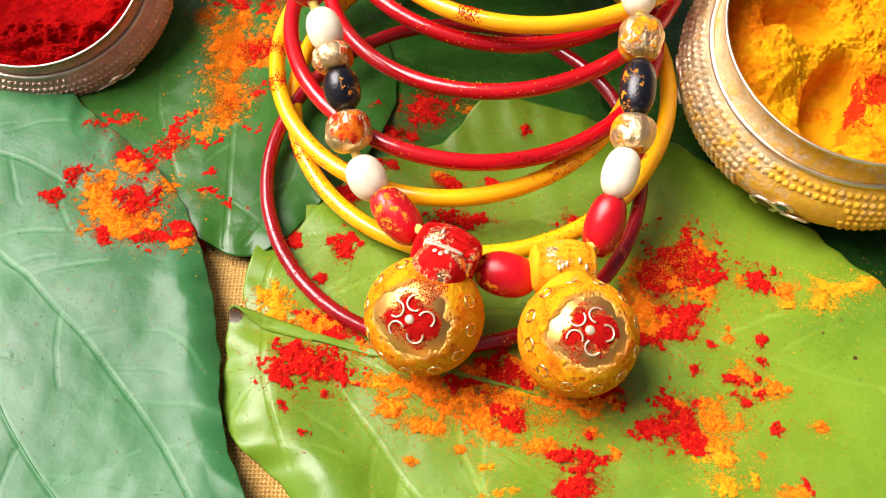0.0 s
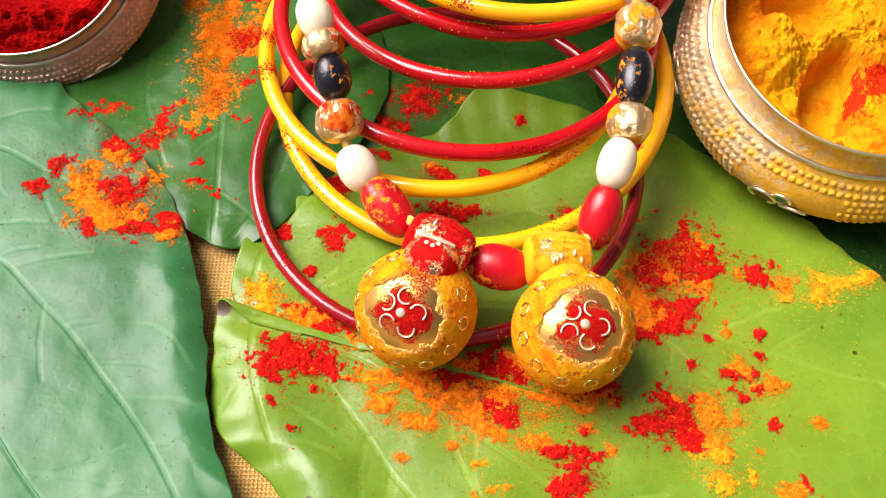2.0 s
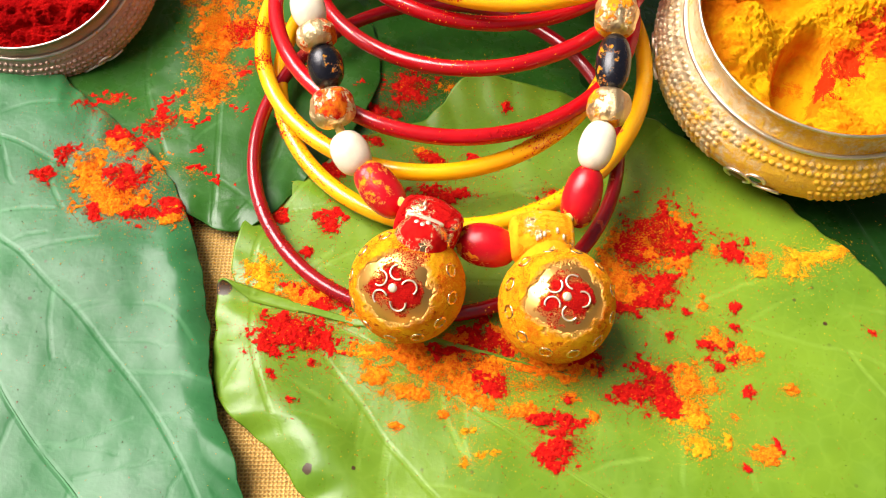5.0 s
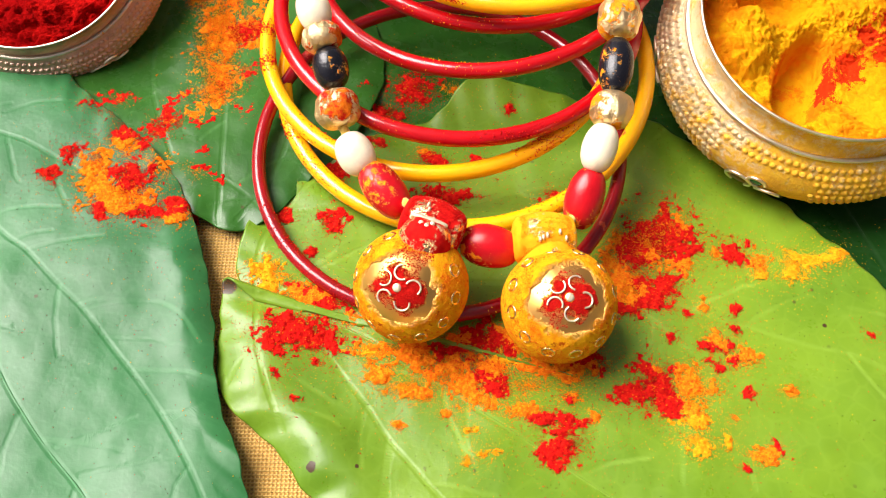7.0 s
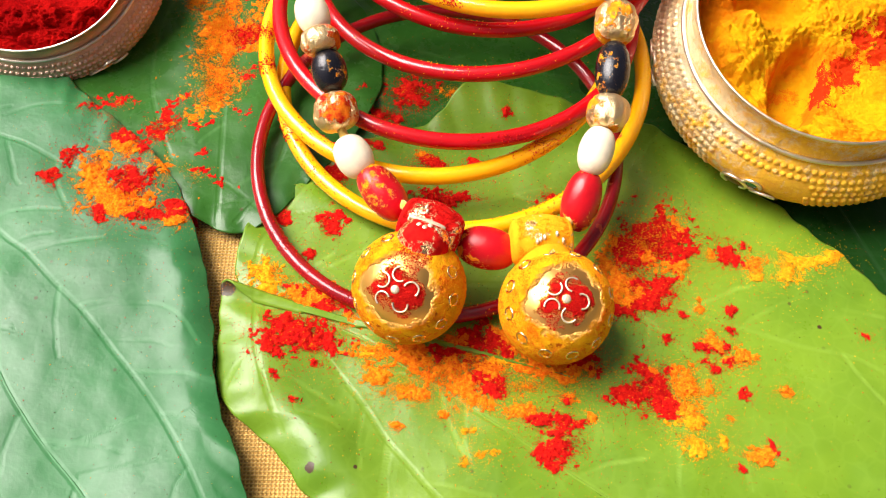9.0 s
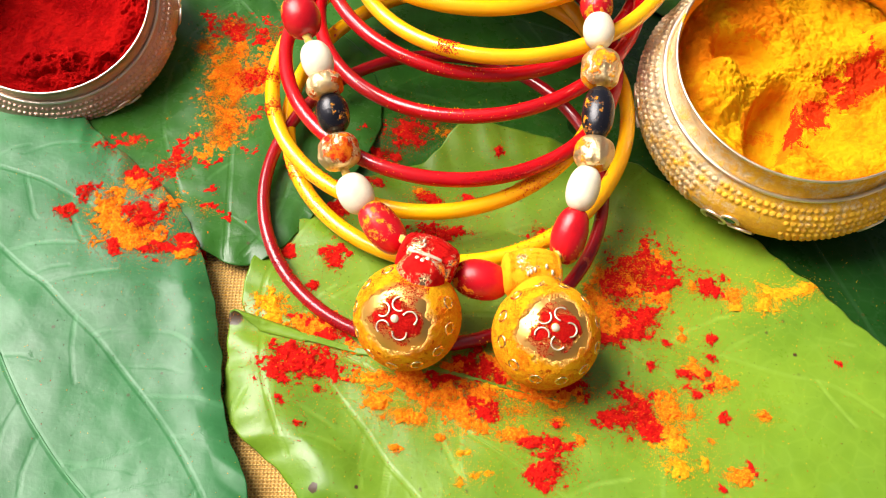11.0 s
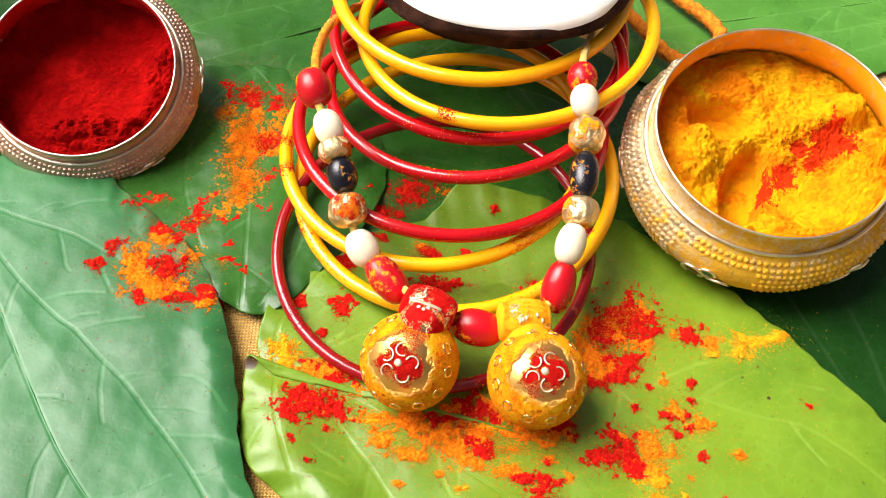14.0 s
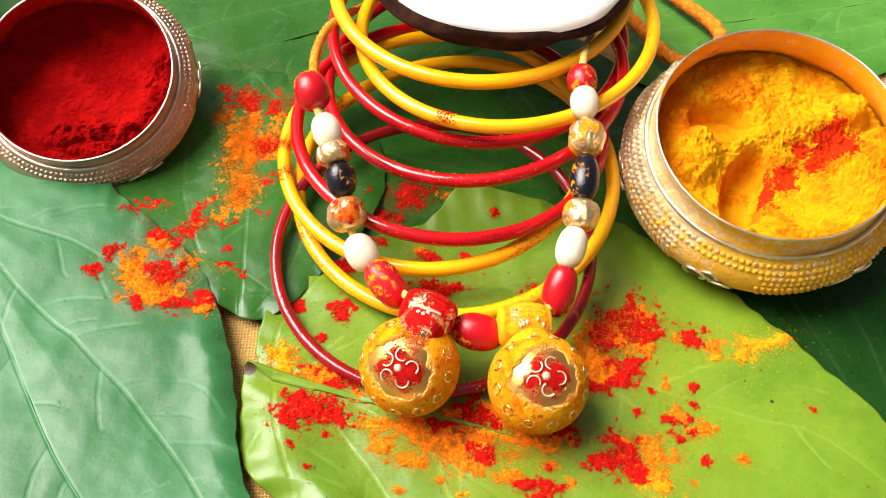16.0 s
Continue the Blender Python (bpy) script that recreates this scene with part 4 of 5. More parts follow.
# ---- scattered powder ----
LEAF_TREE = BVHTree.FromPolygons([v for vs, fs in LEAF_TRIS for v in vs], [f for vs, fs in LEAF_TRIS for f in fs])
SCATTER = {"red": [], "orange": [], "yellow": [], "brown": []}
PATCHES = []
COUNT = [0]


def ground_height(x, y):
    hit = LEAF_TREE.ray_cast(Vector((x, y, 0.02)), Vector((0, 0, -1)))
    return hit[0].z if hit[0] is not None else 0.0


def powder(colour, x, y, rx, ry, dense=1.0):
    """A ragged patch of powder, in mm."""
    COUNT[0] += 1
    seed = COUNT[0] * 1.37
    rng = np.random.default_rng(COUNT[0])
    rx, ry = rx * 1.08 + 0.1, ry * 1.08 + 0.1
    if dense > 0.45:
        PATCHES.append((colour, x, y, rx, ry))
    n = int(dense * (70 + 90 * rx * ry))
    for r, a, u, v in zip(np.abs(rng.normal(0, 0.72, n)), rng.random(n) * 2 * math.pi, rng.random(n), rng.random(n)):
        if r > 2.4:
            continue
        px, py = x + rx * r * math.cos(a), y + ry * r * math.sin(a)
        ragged = noise.fractal(Vector((px * 0.50 + seed, py * 0.50, seed)), 0.8, 2.0, 4)
        fine = noise.noise(Vector((px * 2.3, py * 2.3, seed)))
        core = 1.0 - r + 0.50 * ragged + 0.42 * fine
        keep = min(1.0, max(0.06 if core > -1.0 else 0.03, ((core + 0.40) / 0.62) ** 2 if core > -0.4 else 0.0))
        if u > keep:
            continue
        tone = colour
        if noise.noise(Vector((px * 0.9, py * 0.9, 40 + seed))) > 0.34 and v < 0.75 or v < 0.05:
            tone = {"red": "orange", "orange": "yellow" if seed % 2 < 1 else "red", "yellow": "orange"}[colour]
        rise = max(0.0, min(1.0, core * 1.4)) * min(rx, ry) * 0.10
        size = rng.uniform(0.05, 0.12) if core > 0.12 else rng.uniform(0.04, 0.11)
        SCATTER[tone].append((px * MM, py * MM, rise * rng.random() ** 0.5 * MM + size * 0.3 * MM, size * MM))
    # thin dust round the patch
    for r, a in zip(np.abs(rng.normal(0, 1.2, int(dense * (110 + 60 * rx * ry)))), rng.random(4000) * 2 * math.pi):
        SCATTER[colour].append(((x + (rx * r + r) * math.cos(a)) * MM, (y + (ry * r + r) * math.sin(a)) * MM, 0.00002, rng.uniform(0.035, 0.085) * MM))


powder("red", -47.4, 39.8, 6.4, 4.7)
powder("red", -52.2, 41.4, 2.9, 3.2)
powder("orange", -52.6, 32.9, 3.6, 7.5)
powder("orange", -44.5, 32.9, 4.4, 3.1)
powder("orange", -38.5, 32.6, 2.2, 5.0)
powder("red", -40.2, 25.9, 5.0, 3.4)
powder("orange", -43.0, 18.4, 3.1, 5.5)
powder("orange", -48.8, 25.4, 2.2, 3.0)
powder("orange", -44.1, 10.0, 4.1, 3.5)
powder("orange", -38.5, 13.3, 3.4, 2.6)
powder("red", -49.1, 7.7, 3.1, 2.7)
powder("red", -60.3, 6.0, 4.1, 3.1)
powder("red", -52.0, 0.1, 3.9, 3.4)
powder("orange", -45.5, 3.7, 3.4, 3.0)
powder("red", -36.6, 14.5, 2.1, 2.7)
powder("red", -42.5, 2.8, 1.6, 1.7)
powder("orange", -48.8, 0.8, 2.6, 2.0)
powder("orange", -37.3, 21.9, 2.5, 2.8)
powder("red", -35.8, 6.5, 1.7, 1.7)
powder("orange", -26.7, -27.7, 2.5, 1.4)
powder("yellow", -26.1, -29.4, 1.3, 1.0)
powder("orange", -21.0, -32.0, 3.0, 1.1)
powder("red", -19.4, -30.5, 3.6, 0.9)
powder("red", -15.4, -32.8, 3.0, 1.2)
powder("orange", -11.5, -35.1, 2.4, 1.1)
powder("red", -20.8, -37.3, 4.1, 1.9)
powder("red", -16.8, -40.2, 2.9, 1.6)
powder("red", -24.1, -40.6, 1.4, 1.2)
powder("orange", -0.7, -41.2, 2.9, 1.9)
powder("orange", 4.1, -42.7, 3.5, 2.1)
powder("red", 4.0, -40.5, 2.3, 1.6)
powder("orange", 7.8, -45.5, 3.5, 2.1)
powder("orange", 11.1, -42.0, 3.6, 1.9)
powder("red", 11.5, -36.9, 3.6, 1.3)
powder("orange", 6.8, -38.0, 2.9, 1.6)
powder("red", 12.7, -45.0, 2.6, 1.7)
powder("red", 10.0, -43.4, 1.5, 0.7)
powder("orange", 10.3, -47.7, 2.8, 1.2)
powder("yellow", 13.4, -40.6, 1.5, 1.2)
powder("yellow", -7.8, -41.3, 1.3, 0.7)
powder("orange", -5.7, -44.2, 2.3, 1.2)
powder("orange", -1.3, -46.9, 2.5, 1.1)
powder("orange", 1.6, -47.8, 1.7, 0.9)
powder("orange", 5.2, -50.2, 1.3, 0.7)
powder("orange", -2.0, -52.9, 1.0, 0.7)
powder("yellow", 9.0, -57.4, 0.9, 0.9)
powder("yellow", 11.3, -56.4, 0.5, 0.5)
powder("yellow", 9.7, -52.6, 0.6, 0.3)
powder("yellow", 13.2, -55.9, 0.6, 0.3)
powder("orange", 16.6, -48.9, 2.3, 0.8)
powder("orange", 19.4, -41.3, 3.5, 1.2)
powder("red", 19.5, -49.2, 1.7, 0.7)
powder("red", 41.2, -14.7, 5.6, 5.1)
powder("orange", 39.0, -18.1, 2.8, 2.3)
powder("red", 35.6, -18.4, 3.1, 3.1)
powder("orange", 43.5, -12.0, 2.8, 2.5)
powder("orange", 34.7, -25.4, 3.3, 3.7)
powder("red", 38.0, -26.6, 4.0, 2.9)
powder("orange", 31.5, -20.4, 2.0, 3.1)
powder("red", 33.9, -29.2, 3.3, 1.8)
powder("orange", 44.4, -19.9, 2.0, 1.5)
powder("orange", 32.9, -15.5, 1.8, 2.0)
powder("red", 41.4, -24.7, 2.0, 1.9)
powder("red", 53.8, -16.6, 2.0, 2.4)
powder("orange", 50.0, -17.0, 1.1, 1.1)
powder("orange", 57.5, -17.8, 1.5, 1.7)
powder("yellow", 57.2, -20.2, 1.3, 0.9)
powder("yellow", 63.6, -18.0, 2.1, 2.3)
powder("yellow", 68.6, -16.3, 3.2, 1.0)
powder("yellow", 72.3, -14.8, 1.8, 0.9)
powder("red", 38.5, -42.6, 3.8, 3.3)
powder("red", 34.1, -44.4, 2.5, 1.4)
powder("red", 40.2, -45.8, 2.5, 1.3)
powder("orange", 38.6, -40.3, 1.0, 1.5)
powder("orange", 44.5, -42.1, 1.9, 2.6)
powder("orange", 43.9, -46.1, 1.6, 2.2)
powder("orange", 47.9, -42.4, 1.6, 1.4)
powder("yellow", 43.9, -51.1, 1.9, 1.6)
powder("yellow", 49.7, -50.6, 0.8, 0.9)
powder("orange", 53.3, -36.4, 1.9, 1.5)
powder("red", 51.9, -36.7, 0.8, 0.8)
powder("red", 48.8, -38.3, 1.4, 1.3)
powder("orange", 49.0, -33.5, 1.6, 1.4)
powder("red", 47.9, -34.6, 1.2, 1.1)
powder("red", 50.5, -34.4, 1.0, 0.8)
powder("orange", 47.5, -27.9, 0.8, 1.0)
powder("red", 52.5, -27.7, 0.6, 0.8)
powder("orange", 47.3, -26.0, 0.5, 0.6)
powder("red", 52.3, -31.2, 0.7, 0.5)
powder("red", 44.1, -29.3, 0.6, 0.6)
powder("orange", 55.3, -52.1, 2.0, 0.9)
powder("red", 57.5, -51.0, 0.6, 0.8)
powder("orange", 60.0, -41.7, 0.9, 0.6)
powder("red", 54.2, -42.4, 0.7, 0.8)
powder("red", 52.1, -54.6, 0.4, 0.4)
powder("orange", 51.0, -46.7, 0.6, 0.4)
powder("red", 75.3, -30.4, 0.5, 0.5)
powder("red", 23.8, -49.8, 2.4, 1.5)
powder("red", 22.3, -51.8, 2.1, 0.6)
powder("red", 22.0, -54.6, 3.0, 1.3)
powder("red", 23.2, -56.3, 1.5, 0.9)
powder("red", 20.7, -49.1, 1.4, 0.6)
powder("orange", 28.4, -48.7, 0.7, 0.9)
powder("orange", 25.0, -45.2, 1.4, 0.9)
powder("red", 24.4, -45.6, 0.9, 0.5)
powder("orange", 17.3, -48.5, 2.5, 1.2)
powder("red", 41.5, -34.0, 0.8, 0.6)
powder("orange", -60.1, -9.8, 2.3, 2.8)
powder("orange", -60.4, -12.5, 1.4, 2.6)
powder("orange", -54.8, -16.2, 4.8, 3.2)
powder("orange", -50.9, -17.5, 2.0, 2.5)
powder("red", -53.8, -11.8, 3.0, 3.0)
powder("red", -57.1, -19.3, 1.6, 1.9)
powder("red", -50.1, -19.5, 2.1, 1.5)
powder("red", -44.7, -18.1, 3.1, 1.4)
powder("orange", -44.0, -19.5, 2.2, 1.3)
powder("orange", -56.1, -4.9, 2.1, 2.0)
powder("red", -67.8, -12.8, 1.6, 1.6)
powder("red", -65.5, -8.1, 1.3, 1.4)
powder("red", -57.2, -4.1, 1.8, 1.2)
powder("red", -52.7, -4.5, 1.2, 1.1)
powder("red", -60.4, 5.5, 4.1, 3.1)
powder("red", -51.9, -1.7, 4.4, 3.6)
powder("orange", -50.2, 2.8, 1.5, 1.7)
powder("orange", -47.4, -8.0, 3.3, 2.0)
powder("red", -41.9, -7.9, 2.9, 1.6)
powder("red", -38.5, -10.4, 1.5, 1.3)
powder("red", -34.7, -11.1, 1.2, 1.0)
powder("red", -42.7, -4.2, 2.3, 1.4)
powder("red", -34.8, -14.2, 0.6, 0.6)
powder("orange", -41.7, -13.8, 0.5, 0.6)
powder("orange", -38.3, -7.3, 0.8, 0.9)
powder("red", -45.9, 0.4, 1.5, 1.5)
powder("orange", -44.8, 5.8, 2.6, 3.7)
powder("orange", -48.4, 8.3, 3.0, 2.5)
powder("red", -49.1, 6.3, 2.2, 3.0)
powder("red", -50.3, -9.6, 0.7, 0.8)
powder("orange", -41.3, 11.1, 5.4, 3.5)
powder("red", -36.4, 5.7, 2.3, 2.4)
powder("red", -43.1, 12.4, 2.3, 1.9)
powder("red", -6.1, 15.7, 3.5, 3.4)
powder("red", -8.3, 14.9, 1.2, 1.1)
powder("red", -4.3, 12.9, 1.5, 1.1)
powder("red", -11.4, 8.8, 1.8, 1.4)
powder("red", -8.0, 8.7, 1.1, 1.0)
powder("red", -15.8, 14.1, 1.1, 1.0)
powder("orange", 2.3, 16.6, 1.4, 1.0)
powder("red", 12.9, 10.8, 0.9, 1.0)
powder("red", -0.8, -2.5, 2.5, 1.7)
powder("red", 7.2, -1.8, 2.1, 0.9)
powder("red", 1.2, -9.6, 4.2, 1.2)
powder("red", 5.4, -8.8, 2.8, 0.8)
powder("red", -12.7, 0.7, 1.0, 1.6)
powder("red", -10.8, 0.0, 0.7, 0.9)
powder("red", -17.4, -17.1, 2.3, 1.9)
powder("red", -18.3, -7.0, 2.1, 1.5)
powder("red", -26.1, -15.8, 1.1, 1.3)
powder("red", 21.8, -7.9, 2.0, 1.4)
powder("orange", -2.4, -0.9, 1.5, 1.0)
powder("red", -20.1, -23.2, 1.0, 0.8)
powder("orange", -46, 21, 6.0, 12.0)
powder("orange", -51, 33, 4.5, 6.0)
powder("red", -46, 38, 7.0, 4.0)
powder("orange", -43, 8, 5.5, 5.0)
powder("red", -50, 2, 6.0, 4.0)
powder("orange", -40, 29, 4.0, 6.0)
powder("orange", -46, 28, 7.0, 9.0)
powder("orange", -43, 13, 6.0, 8.0)
powder("red", -41, 26, 6.0, 4.5)
powder("red", -38, 15, 3.5, 4.5)
powder("red", -47, 40, 7.5, 5.0)
powder("red", 10.8, -37.3, 4.4, 2.8)
powder("orange", 14.6, -36.5, 3.1, 2.5)
powder("red", 27.3, -38.9, 3.1, 1.7)
powder("orange", 24.2, -41.7, 3.1, 1.1)
powder("orange", 22.1, -39.4, 4.3, 1.3)
powder("yellow", -26.7, -28.0, 2.7, 1.8, 0.5)
powder("red", -22.0, -46.6, 0.7, 0.5)
powder("red", -18.6, -50.3, 0.5, 0.4)
powder("red", -16.1, -43.7, 0.8, 0.5)
powder("yellow", 8.5, -52.9, 0.5, 0.3)
powder("red", 19.7, -50.0, 2.3, 0.5)
powder("orange", 60.5, -41.9, 0.9, 0.5)
powder("yellow", 43.4, -47.9, 2.5, 0.7, 0.5)
powder("orange", -4.6, -40.2, 6.0, 2.0, 0.5)
powder("orange", 6.0, -43.7, 9.4, 3.6, 0.4)
powder("red", 8.4, -40.8, 7.7, 3.7, 0.3)
powder("orange", 17.9, -44.3, 7.7, 2.1, 0.4)
powder("orange", 25.5, -40.0, 5.2, 1.8, 0.5)
powder("red", -18.7, -38.4, 6.0, 3.4, 0.5)
powder("orange", -18.1, -31.1, 7.1, 2.0, 0.5)
powder("orange", 37.8, -16.0, 7.6, 7.8, 0.2)
powder("red", 35.7, -21.5, 5.6, 6.4, 0.2)
powder("yellow", 44.2, -43.5, 4.3, 4.5, 0.3)
powder("red", 37.4, -42.8, 5.2, 4.2, 0.4)
powder("red", 24.7, -53.0, 4.1, 3.0, 0.3)
powder("orange", -42.7, 17.7, 7.3, 10.0, 0.1)
powder("red", -42.3, 10.9, 7.1, 8.2, 0.1)
powder("orange", -42.8, -9.1, 5.7, 3.5, 0.4)
powder("red", -52.9, -14.8, 5.6, 4.6, 0.3)
powder("red", -51.1, 0.8, 5.9, 5.1, 0.4)
powder("red", -10.1, 9.4, 6.1, 6.6, 0.1)
powder("red", 3.1, -4.0, 11.8, 2.9, 0.2)
powder("yellow", -2.2, -46.7, 7.5, 2.6, 0.3)

# the thick middle of each patch: crumbly sheets with torn edges
CELL = 0.21


def lattice(x, y, size, seed):
    """Smooth noise from -1 to 1 with lumps of that size."""
    table = np.random.default_rng(seed).uniform(-1, 1, (256, 256))
    gx, gy = x / size + 500.3, y / size + 500.7
    ix, iy = np.floor(gx).astype(int), np.floor(gy).astype(int)
    fx, fy = gx - ix, gy - iy
    fx, fy = fx * fx * (3 - 2 * fx), fy * fy * (3 - 2 * fy)
    a, b = table[ix % 256, iy % 256], table[(ix + 1) % 256, iy % 256]
    c, d = table[ix % 256, (iy + 1) % 256], table[(ix + 1) % 256, (iy + 1) % 256]
    return (a * (1 - fx) + b * fx) * (1 - fy) + (c * (1 - fx) + d * fx) * fy


gx, gy = np.meshgrid(np.arange(-78, 80, CELL), np.arange(-62, 48, CELL))
warp_x = 1.5 * lattice(gx, gy, 3.6, 1) + 0.9 * lattice(gx, gy, 1.5, 2) + 0.4 * lattice(gx, gy, 0.6, 3)
warp_y = 1.5 * lattice(gx, gy, 3.6, 4) + 0.9 * lattice(gx, gy, 1.5, 5) + 0.4 * lattice(gx, gy, 0.6, 6)
torn = 0.34 * lattice(gx, gy, 1.9, 7) + 0.30 * lattice(gx, gy, 0.8, 8) + 0.24 * lattice(gx, gy, 0.38, 9)
thick = {colour: np.full(gx.shape, -9.0) for colour in CRUST}
for colour, x, y, rx, ry in PATCHES:
    near = (np.abs(gx - x) < rx * 2 + 4) & (np.abs(gy - y) < ry * 2 + 4)
    give = min(1.0, 0.35 + 0.22 * min(rx, ry))
    f = 0.92 - np.hypot((gx[near] - x + give * warp_x[near]) / rx, (gy[near] - y + give * warp_y[near]) / ry)
    thick[colour][near] = np.maximum(thick[colour][near], f)
for k, colour in enumerate(thick):
    thick[colour] = thick[colour] + (0.10 if colour == "red" else 0.0) + torn + 0.40 * lattice(gx, gy, 1.2, 20 + k) + 0.38 * lattice(gx, gy, 0.45, 30 + k)
most = np.maximum.reduce(list(thick.values()))
pile = np.clip(most - 0.10, 0, 1.2) * 0.34 + np.where(most > 0.16, 0.09 * (1 + lattice(gx, gy, 0.42, 40)), 0)
jit = np.random.default_rng(3)
jx, jy = gx + jit.uniform(-0.08, 0.08, gx.shape), gy + jit.uniform(-0.08, 0.08, gx.shape)
for colour, label in (("red", "thick crumbly red powder lying on the leaves"), ("orange", "thick crumbly orange powder lying on the leaves"), ("yellow", "thick crumbly yellow powder lying on the leaves")):
    mask = (thick[colour] >= most) & (most > 0.10)
    mask = mask[:-1, :-1]
    index = np.full(gx.shape, -1)
    used = np.zeros(gx.shape, dtype=bool)
    for di, dj in ((0, 0), (0, 1), (1, 0), (1, 1)):
        used[di:gx.shape[0] - 1 + di, dj:gx.shape[1] - 1 + dj] |= mask
    index[used] = np.arange(used.sum())
    verts = [(x * MM, y * MM, ground_height(x * MM, y * MM) + (0.03 + h) * MM) for x, y, h in zip(jx[used], jy[used], pile[used])]
    i, j = np.nonzero(mask)
    faces = np.stack([index[i, j], index[i, j + 1], index[i + 1, j + 1], index[i + 1, j]], axis=1).tolist()
    tagged(new("powder_patch", mesh_of("powder_patch", verts, faces, CRUST[colour])), label, "powder", kind="stuff")

# grains that thin out from the torn edges, and crumbs lying on top
edge_rng = np.random.default_rng(12)
names = list(thick)
which = np.argmax(np.stack([thick[c] for c in names]), axis=0)
for low, high, often, small, large in ((-0.62, 0.20, 1.0, 0.045, 0.115), (0.14, 9.0, 0.42, 0.06, 0.150)):
    band = (most > low) & (most < high)
    share = np.clip((most - low) / 0.70, 0, 1) ** 1.5 * often if high < 9 else np.full(most.shape, often)
    pick = band & (edge_rng.random(most.shape) < share)
    for x, y, h, k in zip(jx[pick], jy[pick], np.where(most > 0.10, pile, 0)[pick], which[pick]):
        x, y = x + edge_rng.normal(0, 0.10), y + edge_rng.normal(0, 0.10)
        tone = names[k] if edge_rng.random() < 0.84 else names[edge_rng.integers(0, 2)]
        SCATTER[tone].append((x * MM, y * MM, (h + 0.03) * MM, edge_rng.uniform(small, large) * MM))

# fine specks over all the leaves
spread = np.random.default_rng(77)
for x, y, u in zip(spread.normal(12, 42, 9000), spread.normal(-18, 28, 9000), spread.random(9000)):
    tone = "brown" if u < 0.62 else "red" if u < 0.78 else "yellow"
    SCATTER[tone].append((x * MM, y * MM, 0.00003, spread.uniform(0.04, 0.12) * MM))

# stray grains and crumbs thrown out round the ragged patches
stray = np.random.default_rng(31)
for tone, count in (("red", 4200), ("orange", 3200), ("yellow", 1500)):
    from_rows = [SCATTER[tone][k] for k in stray.integers(0, len(SCATTER[tone]), count)]
    for x, y, h, s in from_rows:
        far, way = min(9.0, 0.9 * stray.lognormal(0.35, 0.75)) * MM, stray.uniform(0, 2 * math.pi)
        SCATTER[tone].append((x + far * math.cos(way), y + far * math.sin(way), 0.00005, stray.uniform(0.05, 0.15) * MM))

BANGLE_DUST = {"red": [], "orange": [], "yellow": []}


def dust_on(which, angle, spread, count, colour):
    """Powder lying on the upper side of one bangle, round an angle in degrees."""
    at, radius, tube = BANGLES[which]
    for k in range(count):
        a = radians(angle + spread * spread_rng.normal())
        b = spread_rng.uniform(0.2, 2.9)
        s = spread_rng.uniform(0.07, 0.17) * MM
        t = tube + s * 0.4
        p = at @ Vector(((radius + t * math.cos(b)) * math.cos(a), (radius + t * math.cos(b)) * math.sin(a), t * math.sin(b)))
        BANGLE_DUST[colour].append((*p, s))


spread_rng = np.random.default_rng(8)
for spot in ((6, -110, 2.2, 260, "red"), (2, 198, 2.0, 200, "red"), (2, 184, 1.8, 180, "red"), (2, -52, 5.0, 260, "red"), (2, -120, 9.0, 90, "red"),
             (1, 205, 3.0, 160, "red"), (1, -140, 8.0, 120, "red"), (1, -60, 10.0, 160, "orange"), (3, -70, 9.0, 150, "red"), (3, -120, 10.0, 60, "orange"),
             (0, -140, 9.0, 150, "red"), (0, -105, 8.0, 300, "red"), (0, -60, 6.0, 160, "orange"), (4, -95, 14.0, 60, "yellow"), (5, -100, 16.0, 60, "orange")):
    dust_on(*spot)
for colour, rows in BANGLE_DUST.items():
    me = grains("clinging_powder", [p[:3] for p in rows], [p[3] for p in rows], GRAIN[colour], seed=21)
    tagged(new("clinging_powder", me), colour + " powder clinging to the plastic bangles", "powder", kind="stuff")

for colour, label in (("red", "vermilion-red powder spilt in ragged patches over the leaves"), ("orange", "orange powder spilt over the leaves"),
                      ("yellow", "yellow turmeric powder spilt over the leaves"), ("brown", "fine dark specks scattered on the leaves")):
    rows = SCATTER[colour]
    places = [(x, y, ground_height(x, y) + h) for x, y, h, s in rows]
    me = grains("spilt_powder", places, [s for x, y, h, s in rows], GRAIN[colour], seed=len(colour))
    tagged(new("spilt_powder", me), label, "powder", kind="stuff")

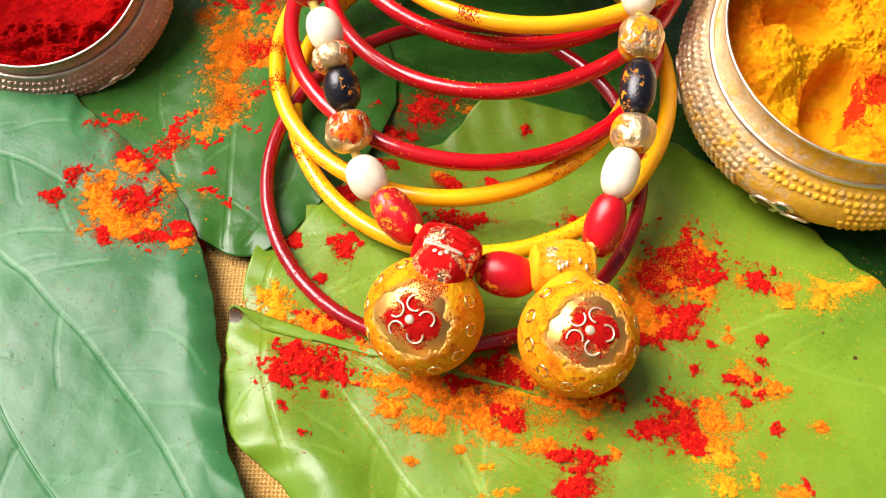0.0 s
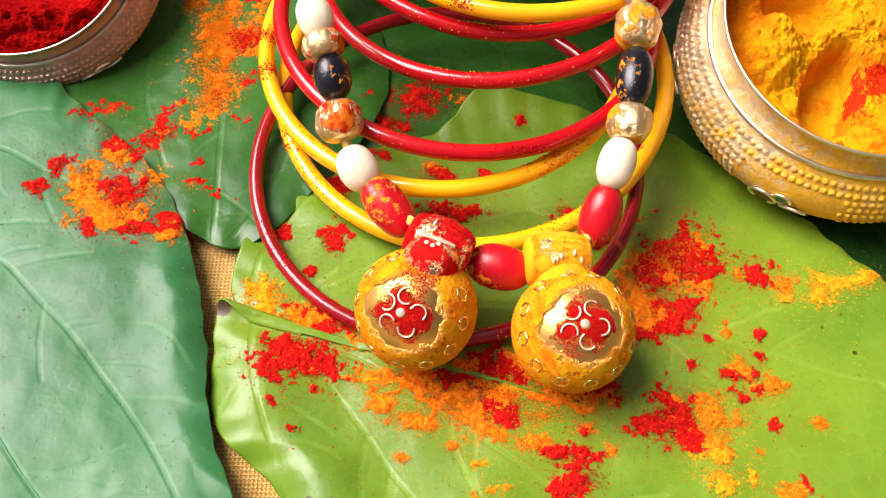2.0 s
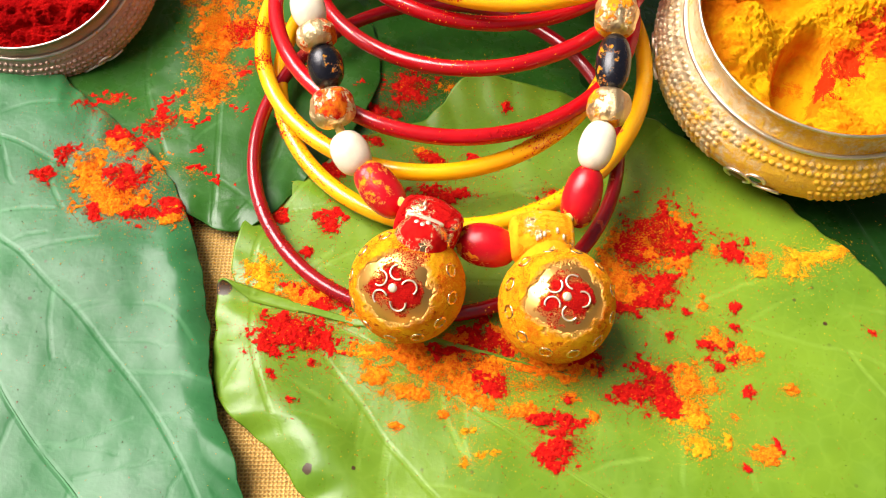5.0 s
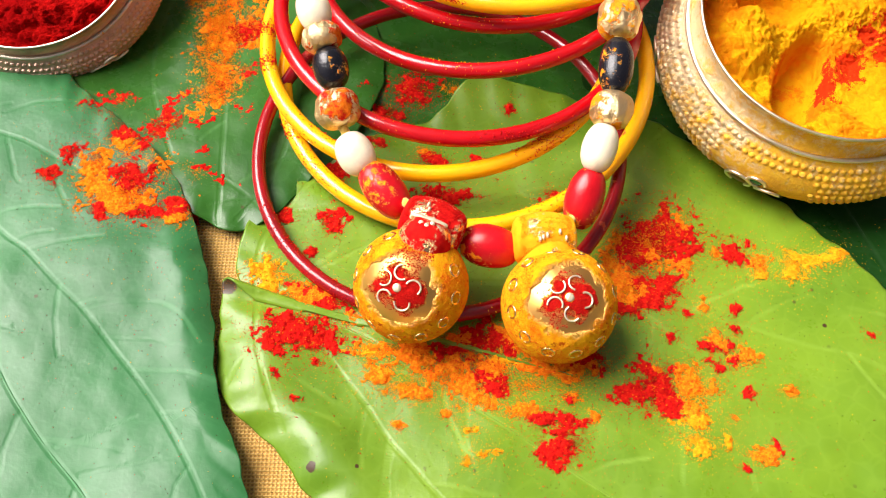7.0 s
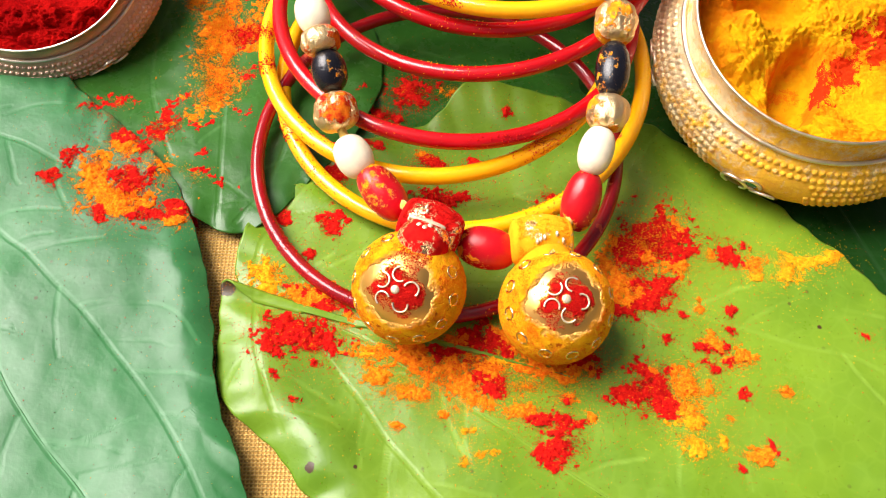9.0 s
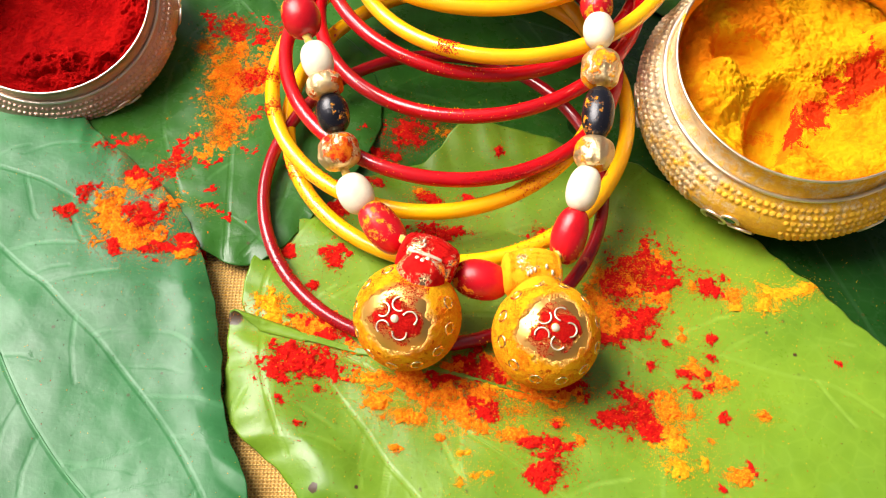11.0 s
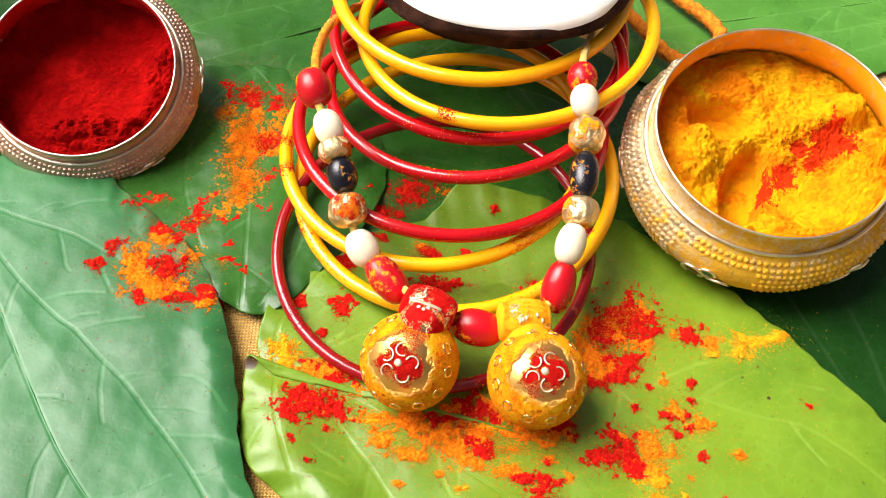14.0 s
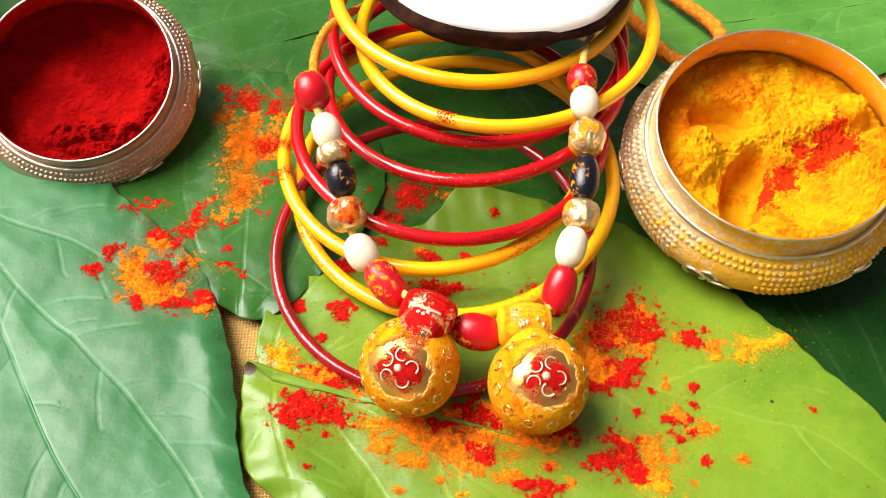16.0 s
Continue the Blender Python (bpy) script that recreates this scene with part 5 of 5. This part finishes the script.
# powder caked on the bells and their hangers
caked = {"red": [], "orange": [], "yellow": []}
cake = np.random.default_rng(5)
# red powder runs from the first hanger down to the flower below it
RUN = [(BELLS[0][1].lerp(Vector((0.25, 0.75, 0.60)), k / 6)).normalized() for k in range(7)]
for which, (o, face, r) in enumerate(BELLS):
    for k in range(42000):
        d = Vector(cake.normal(0, 1, 3)).normalized()
        if d.z < -0.5:
            continue
        turn = math.acos(max(-1, min(1, d.dot(face))))
        n1 = noise.fractal(d * 3.1 + Vector((which * 9, 0, 0)), 0.7, 2.0, 4)
        n2 = noise.noise(d * 5.0 + Vector((3, which * 7, 0)))
        if turn < 0.42 + 0.22 * n1:
            tone = "yellow" if turn < 0.09 and which else "red"
        elif which == 0 and min(d.angle(way) for way in RUN) < 0.30 + 0.14 * n2:
            tone = "red"
        elif turn > 0.84 + 0.3 * n1:
            tone = "yellow" if n2 > 0.0 and d.z > 0.1 else "orange"
        else:
            continue
        if cake.random() < 0.25:
            continue
        s = cake.uniform(0.05, 0.12) * MM
        caked[tone].append((*(o + d * (r + s * 0.5)), s))
for which, cap in enumerate((Vector((0.5, -24.6, 17.0)) * MM, Vector((18.2, -24.6, 16.0)) * MM)):
    way = Vector((1, -0.35, 0)).normalized() if which == 0 else Vector((1, 0.12, 0)).normalized()
    side, up = Vector((0, 0, 1)).cross(way), Vector((0, 0, 1))
    for k in range(5000):
        h, a = cake.uniform(-4.2, 4.2), cake.uniform(-0.4, math.pi + 0.4)
        if noise.noise(Vector((h * 0.5, a * 1.6, which * 5.0 + 2))) < -0.28:
            continue
        s = cake.uniform(0.05, 0.12) * MM
        p = cap + way * (h * MM) + (side * math.cos(a) + up * math.sin(a)) * (swell(h) * MM + s * 0.3)
        caked["red" if which == 0 else "yellow"].append((*p, s))
for colour, rows in caked.items():
    me = grains("caked_powder", [p[:3] for p in rows], [p[3] for p in rows], GRAIN[colour], seed=11)
    tagged(part("caked_powder", me, necklace, colour + " powder caked on the bells"), kind="stuff")
